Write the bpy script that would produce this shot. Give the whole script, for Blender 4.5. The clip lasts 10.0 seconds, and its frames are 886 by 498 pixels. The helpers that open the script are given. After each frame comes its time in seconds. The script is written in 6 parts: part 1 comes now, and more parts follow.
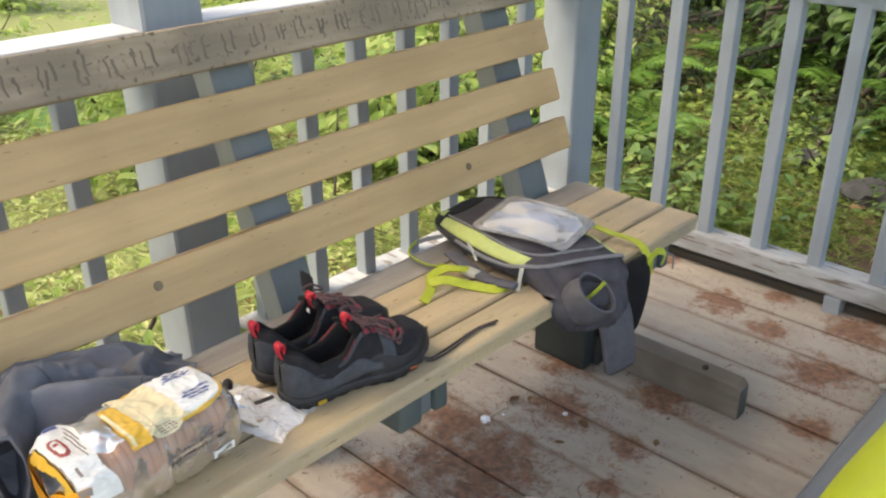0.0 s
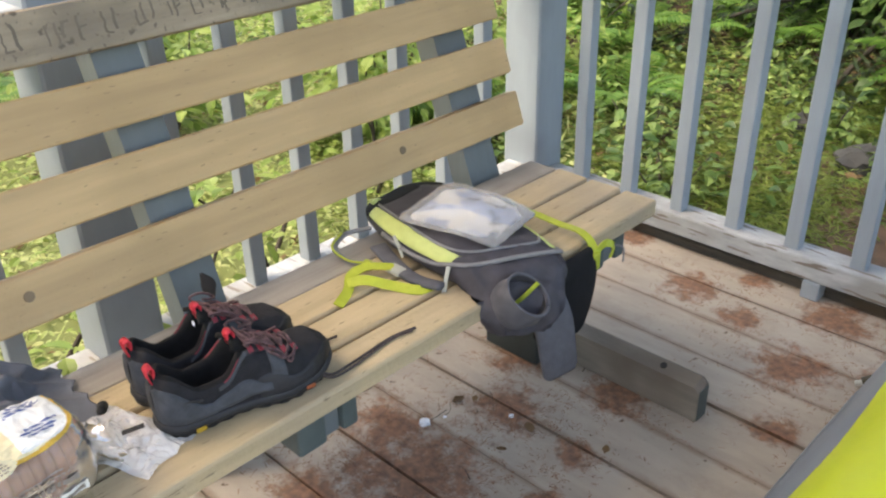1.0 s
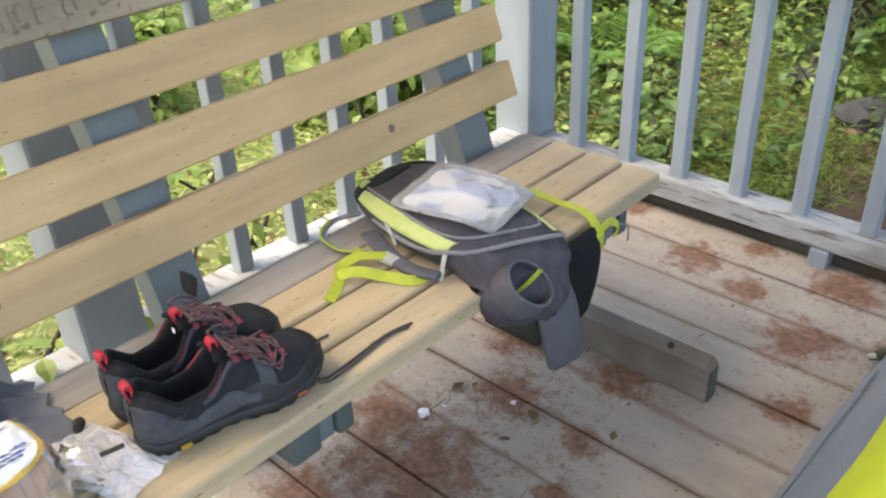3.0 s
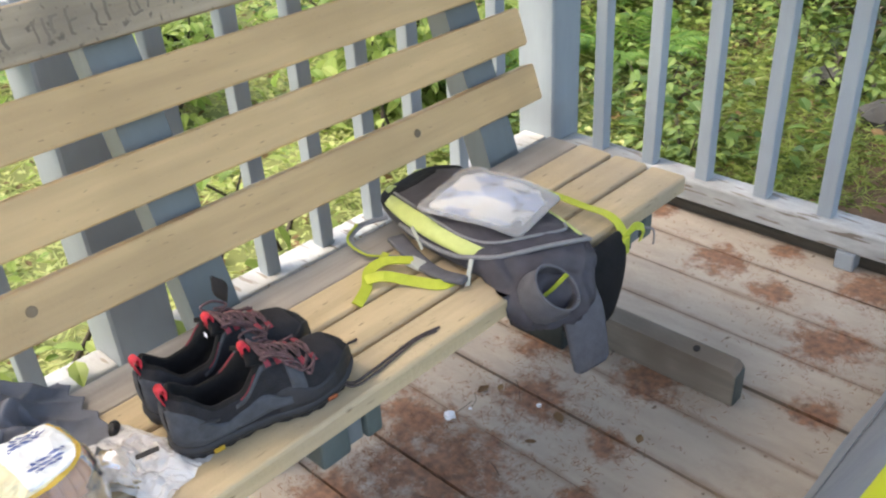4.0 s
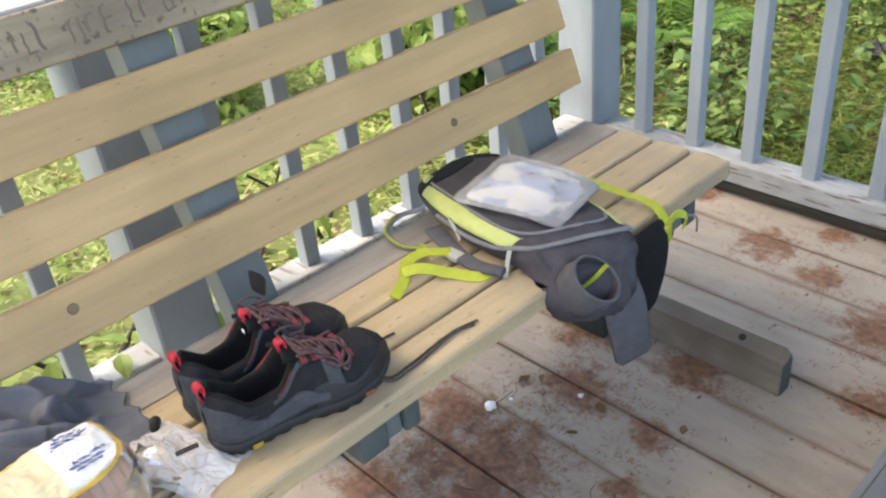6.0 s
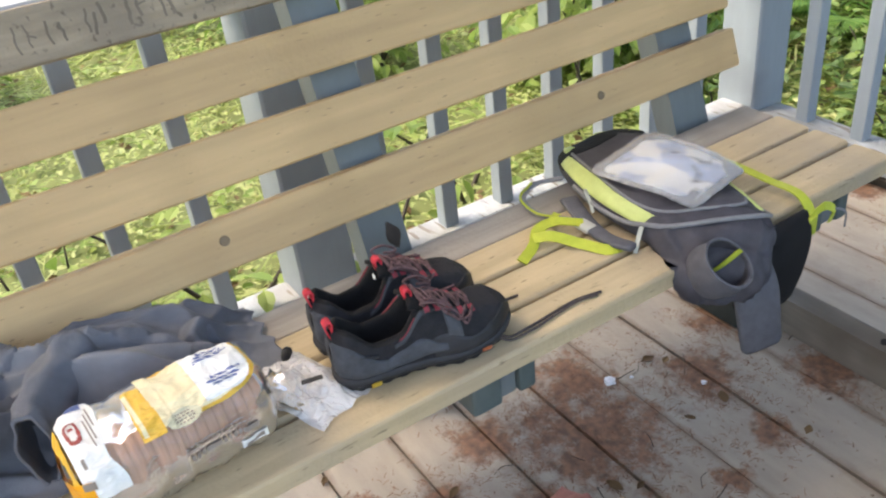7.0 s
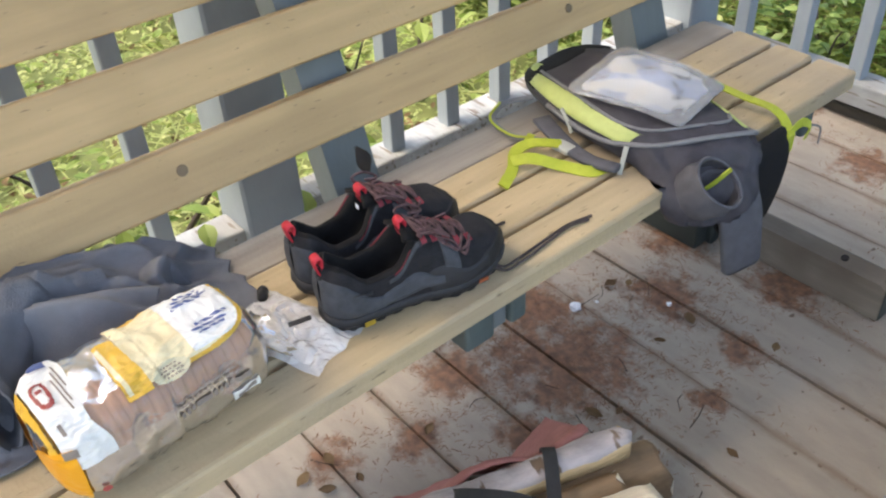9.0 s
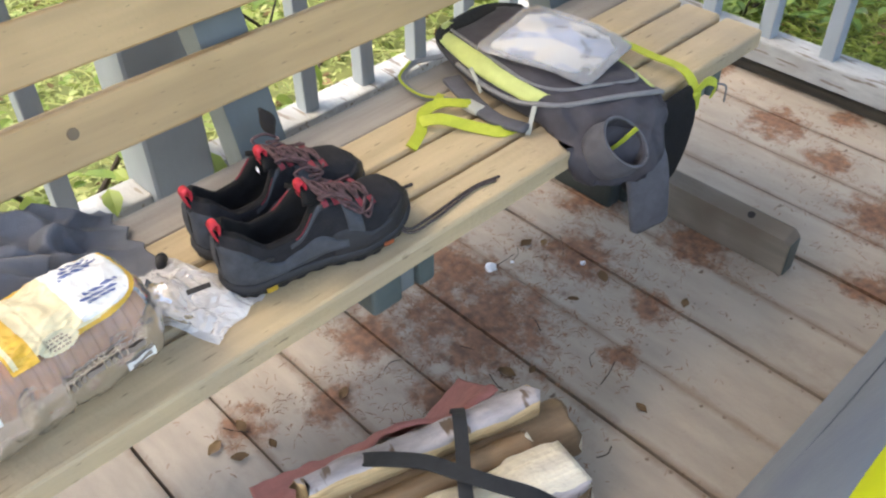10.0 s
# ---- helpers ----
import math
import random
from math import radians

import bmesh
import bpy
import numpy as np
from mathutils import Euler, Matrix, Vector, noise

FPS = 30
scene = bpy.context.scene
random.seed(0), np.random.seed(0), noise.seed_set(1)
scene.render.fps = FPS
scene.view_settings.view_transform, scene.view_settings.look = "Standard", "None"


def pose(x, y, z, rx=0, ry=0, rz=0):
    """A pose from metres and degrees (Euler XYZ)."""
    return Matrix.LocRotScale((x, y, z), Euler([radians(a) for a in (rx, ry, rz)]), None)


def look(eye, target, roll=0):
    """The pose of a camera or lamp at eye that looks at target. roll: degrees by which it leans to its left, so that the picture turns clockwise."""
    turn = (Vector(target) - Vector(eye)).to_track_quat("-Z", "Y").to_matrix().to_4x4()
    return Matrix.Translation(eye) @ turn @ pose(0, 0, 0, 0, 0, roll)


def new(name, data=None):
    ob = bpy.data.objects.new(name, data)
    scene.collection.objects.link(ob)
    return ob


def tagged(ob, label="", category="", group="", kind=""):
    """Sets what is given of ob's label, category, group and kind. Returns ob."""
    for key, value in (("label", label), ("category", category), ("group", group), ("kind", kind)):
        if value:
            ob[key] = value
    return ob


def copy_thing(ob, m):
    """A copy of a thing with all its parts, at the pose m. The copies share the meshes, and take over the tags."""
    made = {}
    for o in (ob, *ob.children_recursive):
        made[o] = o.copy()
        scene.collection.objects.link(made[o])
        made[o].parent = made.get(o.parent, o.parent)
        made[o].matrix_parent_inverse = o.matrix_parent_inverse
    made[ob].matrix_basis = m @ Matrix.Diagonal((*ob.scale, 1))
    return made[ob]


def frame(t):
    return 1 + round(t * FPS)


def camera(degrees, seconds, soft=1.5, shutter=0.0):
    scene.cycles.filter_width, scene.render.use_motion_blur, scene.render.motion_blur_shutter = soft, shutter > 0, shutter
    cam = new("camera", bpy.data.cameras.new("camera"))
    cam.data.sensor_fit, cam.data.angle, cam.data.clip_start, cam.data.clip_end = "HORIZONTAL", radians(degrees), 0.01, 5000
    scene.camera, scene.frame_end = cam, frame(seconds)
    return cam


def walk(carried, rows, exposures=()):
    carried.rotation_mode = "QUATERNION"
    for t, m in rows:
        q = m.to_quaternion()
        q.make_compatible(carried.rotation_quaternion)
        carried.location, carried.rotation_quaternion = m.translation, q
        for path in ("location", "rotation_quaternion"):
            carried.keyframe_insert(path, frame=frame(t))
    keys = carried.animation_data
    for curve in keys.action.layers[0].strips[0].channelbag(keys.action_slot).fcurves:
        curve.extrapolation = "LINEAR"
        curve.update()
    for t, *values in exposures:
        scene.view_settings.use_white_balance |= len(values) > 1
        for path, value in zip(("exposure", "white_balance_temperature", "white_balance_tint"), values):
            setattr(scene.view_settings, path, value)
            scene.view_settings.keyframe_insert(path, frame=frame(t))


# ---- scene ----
cam = camera(53.8, 10.0, soft=2.2)
PATH = [
    (0, (0.111, 0.06, 1.291), (-1.129, 1.37, 0.425), -0.3),
    (0.5, (0.106, 0.224, 1.29), (-1.118, 1.51, 0.369), -0.8),
    (1, (0.117, 0.32, 1.283), (-1.119, 1.572, 0.33), -1.3),
    (1.5, (0.084, 0.364, 1.273), (-1.101, 1.62, 0.264), -2.0),
    (2, (0.014, 0.375, 1.27), (-1.103, 1.666, 0.228), -2.4),
    (2.5, (0.012, 0.414, 1.284), (-1.109, 1.703, 0.243), -2.6),
    (3, (0.032, 0.394, 1.28), (-1.156, 1.626, 0.244), -2.7),
    (4.5, (0.022, 0.378, 1.298), (-1.209, 1.567, 0.265), -4.1),
    (5, (0.014, 0.371, 1.296), (-1.231, 1.545, 0.261), -5.5),
    (6.5, (0.04, 0.42, 1.301), (-1.306, 1.429, 0.22), -6.3),
    (7, (0.071, 0.403, 1.299), (-1.396, 1.232, 0.221), -6.8),
    (7.5, (0.067, 0.372, 1.289), (-1.448, 1.083, 0.194), -7.2),
    (8, (0.061, 0.347, 1.276), (-1.438, 1.041, 0.149), -6.9),
    (8.5, (0.032, 0.347, 1.285), (-1.386, 1.148, 0.124), -5.8),
    (9, (-0.091, 0.326, 1.255), (-1.332, 1.294, 0.02), -3.4),
    (9.5, (-0.133, 0.329, 1.246), (-1.197, 1.409, -0.06), 0.3),
    (10, (-0.072, 0.366, 1.247), (-1.172, 1.404, -0.061), -0.9),
]
walk(cam, [(t, look(eye, target, roll)) for t, eye, target, roll in PATH],
     exposures=[(0.0, 1.99, 8300, 10), (1.0, 2.11, 8000, 10), (2.5, 2.23, 7700, 10), (5.0, 2.27, 7600, 10), (7.0, 2.18, 7600, 10), (8.6, 2.06, 7600, 10), (9.5, 2.18, 7600, 10), (10.0, 2.26, 7600, 10)])

# ---------------------------------------------------------------- light
world = bpy.data.worlds.new("sky")
scene.world = world
world.use_nodes = True
wn = world.node_tree.nodes
sky = wn.new("ShaderNodeTexSky")
sky.sky_type = 'NISHITA'
sky.sun_disc = False
sky.sun_elevation, sky.sun_rotation = radians(58), radians(215)
sky.air_density, sky.dust_density = 1.0, 3.0
wn["Background"].inputs[1].default_value = 0.17
world.node_tree.links.new(sky.outputs[0], wn["Background"].inputs[0])
sun = new("sun", bpy.data.lights.new("sun", 'SUN'))
sun.data.energy, sun.data.angle, sun.data.color = 0.5, radians(20), (1.0, 0.96, 0.88)
sun.matrix_world = look((-2.2, -3.2, 6.3), (0, 0, 0))

# ---------------------------------------------------------------- materials
def mat(name, base, rough=0.6, metal=0.0, grain=0.0, scale=(8, 8, 8), second=None, bump=0.15, bump_scale=60,
        per_object=0.0, spec=0.4, sheen=0.0, transl=0.0, detail=6.0, specks=None):
    """A procedural surface: two noises mix two colours, a finer noise gives relief."""
    m = bpy.data.materials.new(name)
    m.use_nodes = True
    nt = m.node_tree
    N, L = nt.nodes, nt.links
    b = N["Principled BSDF"]
    b.inputs["Roughness"].default_value = rough
    b.inputs["Metallic"].default_value = metal
    b.inputs["Specular IOR Level"].default_value = spec
    if sheen:
        b.inputs["Sheen Weight"].default_value = sheen
    tc = N.new("ShaderNodeTexCoord")
    mp = N.new("ShaderNodeMapping")
    mp.inputs["Scale"].default_value = scale
    L.new(tc.outputs["Object"], mp.inputs["Vector"])
    src = mp.outputs[0]
    if per_object:
        oi = N.new("ShaderNodeObjectInfo")
        add = N.new("ShaderNodeVectorMath")
        add.operation = 'MULTIPLY_ADD'
        L.new(oi.outputs["Random"], add.inputs[0])
        add.inputs[1].default_value = (37, 53, 71)
        L.new(src, add.inputs[2])
        src = add.outputs[0]
    n1 = N.new("ShaderNodeTexNoise")
    n1.inputs["Scale"].default_value = 1.0
    n1.inputs["Detail"].default_value = detail
    n1.inputs["Roughness"].default_value = 0.62
    L.new(src, n1.inputs["Vector"])
    n2 = N.new("ShaderNodeTexNoise")
    n2.inputs["Scale"].default_value = 3.3
    n2.inputs["Detail"].default_value = 3
    L.new(tc.outputs["Object"], n2.inputs["Vector"])
    ramp = N.new("ShaderNodeValToRGB")
    ramp.color_ramp.elements[0].position, ramp.color_ramp.elements[1].position = 0.32, 0.68
    c1 = [c * (1 - grain) for c in base]
    c2 = [min(1, c * (1 + grain)) for c in base]
    ramp.color_ramp.elements[0].color, ramp.color_ramp.elements[1].color = (*c1, 1), (*c2, 1)
    L.new(n1.outputs["Fac"], ramp.inputs[0])
    col = ramp.outputs[0]
    if second:
        r2 = N.new("ShaderNodeValToRGB")
        r2.color_ramp.elements[0].position, r2.color_ramp.elements[1].position = second[1], second[2]
        L.new(n2.outputs["Fac"], r2.inputs[0])
        mx = N.new("ShaderNodeMix")
        mx.data_type = 'RGBA'
        L.new(r2.outputs[0], mx.inputs[0])
        L.new(col, mx.inputs[6])
        mx.inputs[7].default_value = (*second[0], 1)
        col = mx.outputs[2]
    if specks:
        mp2 = N.new("ShaderNodeMapping")
        mp2.inputs["Scale"].default_value = specks[1]
        L.new(tc.outputs["Object"], mp2.inputs["Vector"])
        n4 = N.new("ShaderNodeTexNoise")
        n4.inputs["Scale"].default_value = 1.0
        n4.inputs["Detail"].default_value = 2
        L.new(mp2.outputs[0], n4.inputs["Vector"])
        r4 = N.new("ShaderNodeMapRange")
        r4.inputs[1].default_value, r4.inputs[2].default_value = specks[2], specks[3]
        L.new(n4.outputs["Fac"], r4.inputs[0])
        mx4 = N.new("ShaderNodeMix")
        mx4.data_type = 'RGBA'
        L.new(r4.outputs[0], mx4.inputs[0])
        L.new(col, mx4.inputs[6])
        mx4.inputs[7].default_value = (*specks[0], 1)
        col = mx4.outputs[2]
    if per_object:
        hs = N.new("ShaderNodeHueSaturation")
        mr = N.new("ShaderNodeMapRange")
        mr.inputs[3].default_value, mr.inputs[4].default_value = 1 - per_object, 1 + per_object
        L.new(oi.outputs["Random"], mr.inputs[0])
        L.new(mr.outputs[0], hs.inputs["Value"])
        L.new(col, hs.inputs["Color"])
        col = hs.outputs[0]
    L.new(col, b.inputs["Base Color"])
    if bump:
        n3 = N.new("ShaderNodeTexNoise")
        n3.inputs["Scale"].default_value = bump_scale
        n3.inputs["Detail"].default_value = 4
        L.new(tc.outputs["Object"], n3.inputs["Vector"])
        ad = N.new("ShaderNodeMath")
        L.new(n1.outputs["Fac"], ad.inputs[0])
        L.new(n3.outputs["Fac"], ad.inputs[1])
        bp = N.new("ShaderNodeBump")
        bp.inputs["Strength"].default_value = bump
        bp.inputs["Distance"].default_value = 0.004
        L.new(ad.outputs[0], bp.inputs["Height"])
        L.new(bp.outputs[0], b.inputs["Normal"])
    if transl:
        tr = N.new("ShaderNodeBsdfTranslucent")
        L.new(col, tr.inputs[0])
        ms = N.new("ShaderNodeMixShader")
        ms.inputs[0].default_value = transl
        L.new(b.outputs[0], ms.inputs[1])
        L.new(tr.outputs[0], ms.inputs[2])
        L.new(ms.outputs[0], N["Material Output"].inputs[0])
    return m


def leaf_mat(name, a, b_, transl=0.4, rough=0.45):
    """Leaves: colour from leaf to leaf between a and b_."""
    m = bpy.data.materials.new(name)
    m.use_nodes = True
    N, L = m.node_tree.nodes, m.node_tree.links
    b = N["Principled BSDF"]
    b.inputs["Roughness"].default_value = rough
    b.inputs["Specular IOR Level"].default_value = 0.35
    g = N.new("ShaderNodeNewGeometry")
    oi = N.new("ShaderNodeObjectInfo")
    ad = N.new("ShaderNodeMath")
    L.new(g.outputs["Random Per Island"], ad.inputs[0])
    L.new(oi.outputs["Random"], ad.inputs[1])
    fr = N.new("ShaderNodeMath")
    fr.operation = 'FRACT'
    L.new(ad.outputs[0], fr.inputs[0])
    r = N.new("ShaderNodeValToRGB")
    r.color_ramp.elements[0].color, r.color_ramp.elements[1].color = (*a, 1), (*b_, 1)
    L.new(fr.outputs[0], r.inputs[0])
    L.new(r.outputs[0], b.inputs["Base Color"])
    tr = N.new("ShaderNodeBsdfTranslucent")
    L.new(r.outputs[0], tr.inputs[0])
    ms = N.new("ShaderNodeMixShader")
    ms.inputs[0].default_value = transl
    L.new(b.outputs[0], ms.inputs[1])
    L.new(tr.outputs[0], ms.inputs[2])
    L.new(ms.outputs[0], N["Material Output"].inputs[0])
    return m


def film_mat(name, tint=(1, 1, 1), clear=0.8, rough=0.12):
    """Thin clear plastic film: see-through with a gloss that rises at grazing angles."""
    m = bpy.data.materials.new(name)
    m.use_nodes = True
    N, L = m.node_tree.nodes, m.node_tree.links
    b = N["Principled BSDF"]
    b.inputs["Base Color"].default_value = (*[0.92 * c for c in tint], 1)
    b.inputs["Roughness"].default_value = rough
    tp = N.new("ShaderNodeBsdfTransparent")
    tp.inputs[0].default_value = (*tint, 1)
    gl = N.new("ShaderNodeBsdfGlossy")
    gl.inputs["Roughness"].default_value = rough
    tc = N.new("ShaderNodeTexCoord")
    n = N.new("ShaderNodeTexNoise")
    n.inputs["Scale"].default_value = 55
    n.inputs["Detail"].default_value = 4
    L.new(tc.outputs["Object"], n.inputs["Vector"])
    bp = N.new("ShaderNodeBump")
    bp.inputs["Strength"].default_value = 0.5
    bp.inputs["Distance"].default_value = 0.004
    L.new(n.outputs["Fac"], bp.inputs["Height"])
    L.new(bp.outputs[0], gl.inputs["Normal"])
    L.new(bp.outputs[0], b.inputs["Normal"])
    fr = N.new("ShaderNodeFresnel")
    fr.inputs["IOR"].default_value = 1.5
    L.new(bp.outputs[0], fr.inputs["Normal"])
    m1 = N.new("ShaderNodeMixShader")
    m1.inputs[0].default_value = clear
    L.new(b.outputs[0], m1.inputs[1])
    L.new(tp.outputs[0], m1.inputs[2])
    m2 = N.new("ShaderNodeMixShader")
    L.new(fr.outputs[0], m2.inputs[0])
    L.new(m1.outputs[0], m2.inputs[1])
    L.new(gl.outputs[0], m2.inputs[2])
    L.new(m2.outputs[0], N["Material Output"].inputs[0])
    return m


STAINS = [(-0.91, 1.25, 0.20), (-0.90, 1.55, 0.115), (-0.74, 1.765, 0.10), (-0.87, 2.32, 0.10), (-0.50, 2.13, 0.12),
          (-0.95, 0.91, 0.07), (-1.02, 0.77, 0.06), (-1.03, 1.08, 0.10), (-0.2, 2.4, 0.18), (-0.70, 1.53, 0.06), (-0.42, 1.89, 0.07), (-0.50, 2.42, 0.12), (-1.02, 1.73, 0.09),
          (-0.84, 1.07, 0.06), (-0.66, 1.38, 0.05), (-1.06, 1.32, 0.12), (-0.3, 2.2, 0.09), (-0.70, 2.26, 0.07), (-1.15, 2.47, 0.07), (-0.75, 2.47, 0.06), (-0.3, 2.48, 0.10)]


def deck_mat():
    """Old grey deck paint, worn to the wood along the grain, with rust-brown needle stains."""
    m = mat("worn_deck_paint", (0.385, 0.338, 0.285), rough=0.75, grain=0.13, scale=(3.0, 26, 26), per_object=0.05, bump=0.35, bump_scale=90,
            second=((0.42, 0.385, 0.335), 0.48, 0.70), specks=((0.16, 0.12, 0.09), (45, 45, 45), 0.68, 0.74))
    N, L = m.node_tree.nodes, m.node_tree.links
    b = N["Principled BSDF"]
    col = b.inputs["Base Color"].links[0].from_socket
    g = N.new("ShaderNodeNewGeometry")
    nz = N.new("ShaderNodeTexNoise")
    nz.inputs["Scale"].default_value = 19
    nz.inputs["Detail"].default_value = 7
    nz.inputs["Roughness"].default_value = 0.7
    L.new(g.outputs["Position"], nz.inputs["Vector"])
    last = None
    for x, y, r in STAINS:
        d = N.new("ShaderNodeVectorMath")
        d.operation = 'DISTANCE'
        L.new(g.outputs["Position"], d.inputs[0])
        d.inputs[1].default_value = (x, y, 0)
        mr = N.new("ShaderNodeMapRange")
        mr.inputs[1].default_value, mr.inputs[2].default_value = r * 1.35, 0.0
        L.new(d.outputs["Value"], mr.inputs[0])
        if last is None:
            last = mr.outputs[0]
        else:
            mx = N.new("ShaderNodeMath")
            mx.operation = 'MAXIMUM'
            L.new(last, mx.inputs[0])
            L.new(mr.outputs[0], mx.inputs[1])
            last = mx.outputs[0]
    ad = N.new("ShaderNodeMath")
    ad.operation = 'MULTIPLY_ADD'
    L.new(last, ad.inputs[0])
    ad.inputs[1].default_value = 0.50
    L.new(nz.outputs["Fac"], ad.inputs[2])
    rp = N.new("ShaderNodeMapRange")
    rp.inputs[1].default_value, rp.inputs[2].default_value, rp.inputs[4].default_value = 0.67, 0.85, 0.88
    L.new(ad.outputs[0], rp.inputs[0])
    mix = N.new("ShaderNodeMix")
    mix.data_type = 'RGBA'
    L.new(rp.outputs[0], mix.inputs[0])
    L.new(col, mix.inputs[6])
    nc = N.new("ShaderNodeTexNoise")
    nc.inputs["Scale"].default_value = 55
    nc.inputs["Detail"].default_value = 4
    L.new(g.outputs["Position"], nc.inputs["Vector"])
    rc = N.new("ShaderNodeValToRGB")
    rc.color_ramp.elements[0].position, rc.color_ramp.elements[1].position = 0.36, 0.64
    rc.color_ramp.elements[0].color, rc.color_ramp.elements[1].color = (0.13, 0.066, 0.040, 1), (0.285, 0.135, 0.075, 1)
    L.new(nc.outputs["Fac"], rc.inputs[0])
    L.new(rc.outputs[0], mix.inputs[7])
    # brown dirt caught along the edges of each board
    tc = N.new("ShaderNodeTexCoord")
    sx = N.new("ShaderNodeSeparateXYZ")
    L.new(tc.outputs["Object"], sx.inputs[0])
    ab = N.new("ShaderNodeMath")
    ab.operation = 'ABSOLUTE'
    L.new(sx.outputs[0], ab.inputs[0])
    ed = N.new("ShaderNodeMapRange")
    ed.inputs[1].default_value, ed.inputs[2].default_value, ed.inputs[4].default_value = 0.060, 0.078, 0.40
    L.new(ab.outputs[0], ed.inputs[0])
    nd = N.new("ShaderNodeTexNoise")
    nd.inputs["Scale"].default_value = 7
    nd.inputs["Detail"].default_value = 8
    nd.inputs["Roughness"].default_value = 0.75
    L.new(g.outputs["Position"], nd.inputs["Vector"])
    sa = N.new("ShaderNodeMath")
    L.new(ed.outputs[0], sa.inputs[0])
    L.new(nd.outputs["Fac"], sa.inputs[1])
    dr = N.new("ShaderNodeMapRange")
    dr.inputs[1].default_value, dr.inputs[2].default_value, dr.inputs[4].default_value = 0.55, 0.85, 0.6
    L.new(sa.outputs[0], dr.inputs[0])
    dm = N.new("ShaderNodeMix")
    dm.data_type = 'RGBA'
    L.new(dr.outputs[0], dm.inputs[0])
    L.new(col, dm.inputs[6])
    dm.inputs[7].default_value = (0.21, 0.15, 0.105, 1)
    L.new(dm.outputs[2], mix.inputs[6])
    L.new(mix.outputs[2], b.inputs["Base Color"])
    return m


M_deck = deck_mat()
M_tan = mat("tan_stained_wood", (0.575, 0.39, 0.20), rough=0.6, grain=0.12, scale=(26, 2.0, 26), per_object=0.06, bump=0.22, bump_scale=120,
            second=((0.46, 0.31, 0.155), 0.5, 0.78), specks=((0.24, 0.155, 0.08), (260, 34, 260), 0.69, 0.76))
M_seat = mat("worn_tan_seat_wood", (0.51, 0.40, 0.245), rough=0.65, grain=0.16, scale=(30, 2.2, 30), per_object=0.07, bump=0.35, bump_scale=100,
             second=((0.38, 0.31, 0.22), 0.45, 0.7), specks=((0.22, 0.17, 0.11), (200, 26, 200), 0.67, 0.74))
M_greyseat = mat("grey_weathered_wood", (0.375, 0.33, 0.28), rough=0.75, grain=0.2, scale=(30, 2.2, 30), bump=0.4, bump_scale=100,
                 second=((0.24, 0.21, 0.18), 0.45, 0.7))
M_foot = mat("damp_grey_foot_board", (0.25, 0.225, 0.19), rough=0.8, grain=0.25, scale=(2.5, 30, 30), bump=0.4, bump_scale=90,
             second=((0.15, 0.125, 0.10), 0.48, 0.66))
M_topslat = mat("brown_grey_weathered_slat", (0.36, 0.29, 0.21), rough=0.8, grain=0.24, scale=(40, 5, 40), bump=0.5, bump_scale=100,
                second=((0.25, 0.205, 0.155), 0.45, 0.66), specks=((0.16, 0.13, 0.10), (60, 70, 60), 0.60, 0.70))
M_paint = mat("blue_grey_paint", (0.30, 0.348, 0.388), rough=0.5, grain=0.06, scale=(20, 20, 3), per_object=0.05, bump=0.15, bump_scale=70,
              second=((0.22, 0.25, 0.28), 0.5, 0.75))
M_peel = mat("peeling_white_paint", (0.37, 0.39, 0.40), rough=0.7, grain=0.22, scale=(9, 30, 30), bump=0.8, bump_scale=45,
             second=((0.30, 0.305, 0.30), 0.52, 0.60), specks=((0.19, 0.165, 0.14), (9, 60, 60), 0.61, 0.65))
M_white = mat("pale_worn_rail_paint", (0.44, 0.46, 0.48), rough=0.55, grain=0.08, scale=(12, 12, 12), bump=0.2,
              second=((0.5, 0.51, 0.5), 0.5, 0.75))
M_green = mat("grey_green_bench_paint", (0.085, 0.112, 0.108), rough=0.55, grain=0.1, scale=(12, 12, 12), bump=0.25,
              second=((0.13, 0.15, 0.145), 0.5, 0.7))
# bench green taken darker, so the shade under the seat sits in the colour
M_shadeleg = mat("leg_paint_in_shade", (0.038, 0.048, 0.046), rough=0.6, grain=0.15, scale=(12, 12, 12), bump=0.25,
                second=((0.06, 0.06, 0.052), 0.5, 0.7))
M_support = mat("grey_support_paint", (0.155, 0.18, 0.185), rough=0.55, grain=0.08, scale=(20, 20, 3), bump=0.2,
                second=((0.12, 0.14, 0.14), 0.5, 0.75))
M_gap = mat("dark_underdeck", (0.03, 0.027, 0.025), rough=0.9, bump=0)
M_ceil = mat("roof_boards", (0.30, 0.25, 0.20), rough=0.7, grain=0.15, scale=(2, 20, 20), bump=0.2)
M_screw = mat("rusty_dark_screw", (0.23, 0.17, 0.11), rough=0.6, metal=0.3, grain=0.2, bump=0.2)
M_carve = mat("groove_shade", (0.20, 0.165, 0.13), rough=0.9, grain=0.2, bump=0.2)
M_soil = mat("leafy_soil", (0.082, 0.054, 0.036), rough=0.95, grain=0.5, scale=(9, 9, 9), bump=0.9, bump_scale=30,
             second=((0.05, 0.075, 0.022), 0.5, 0.66))
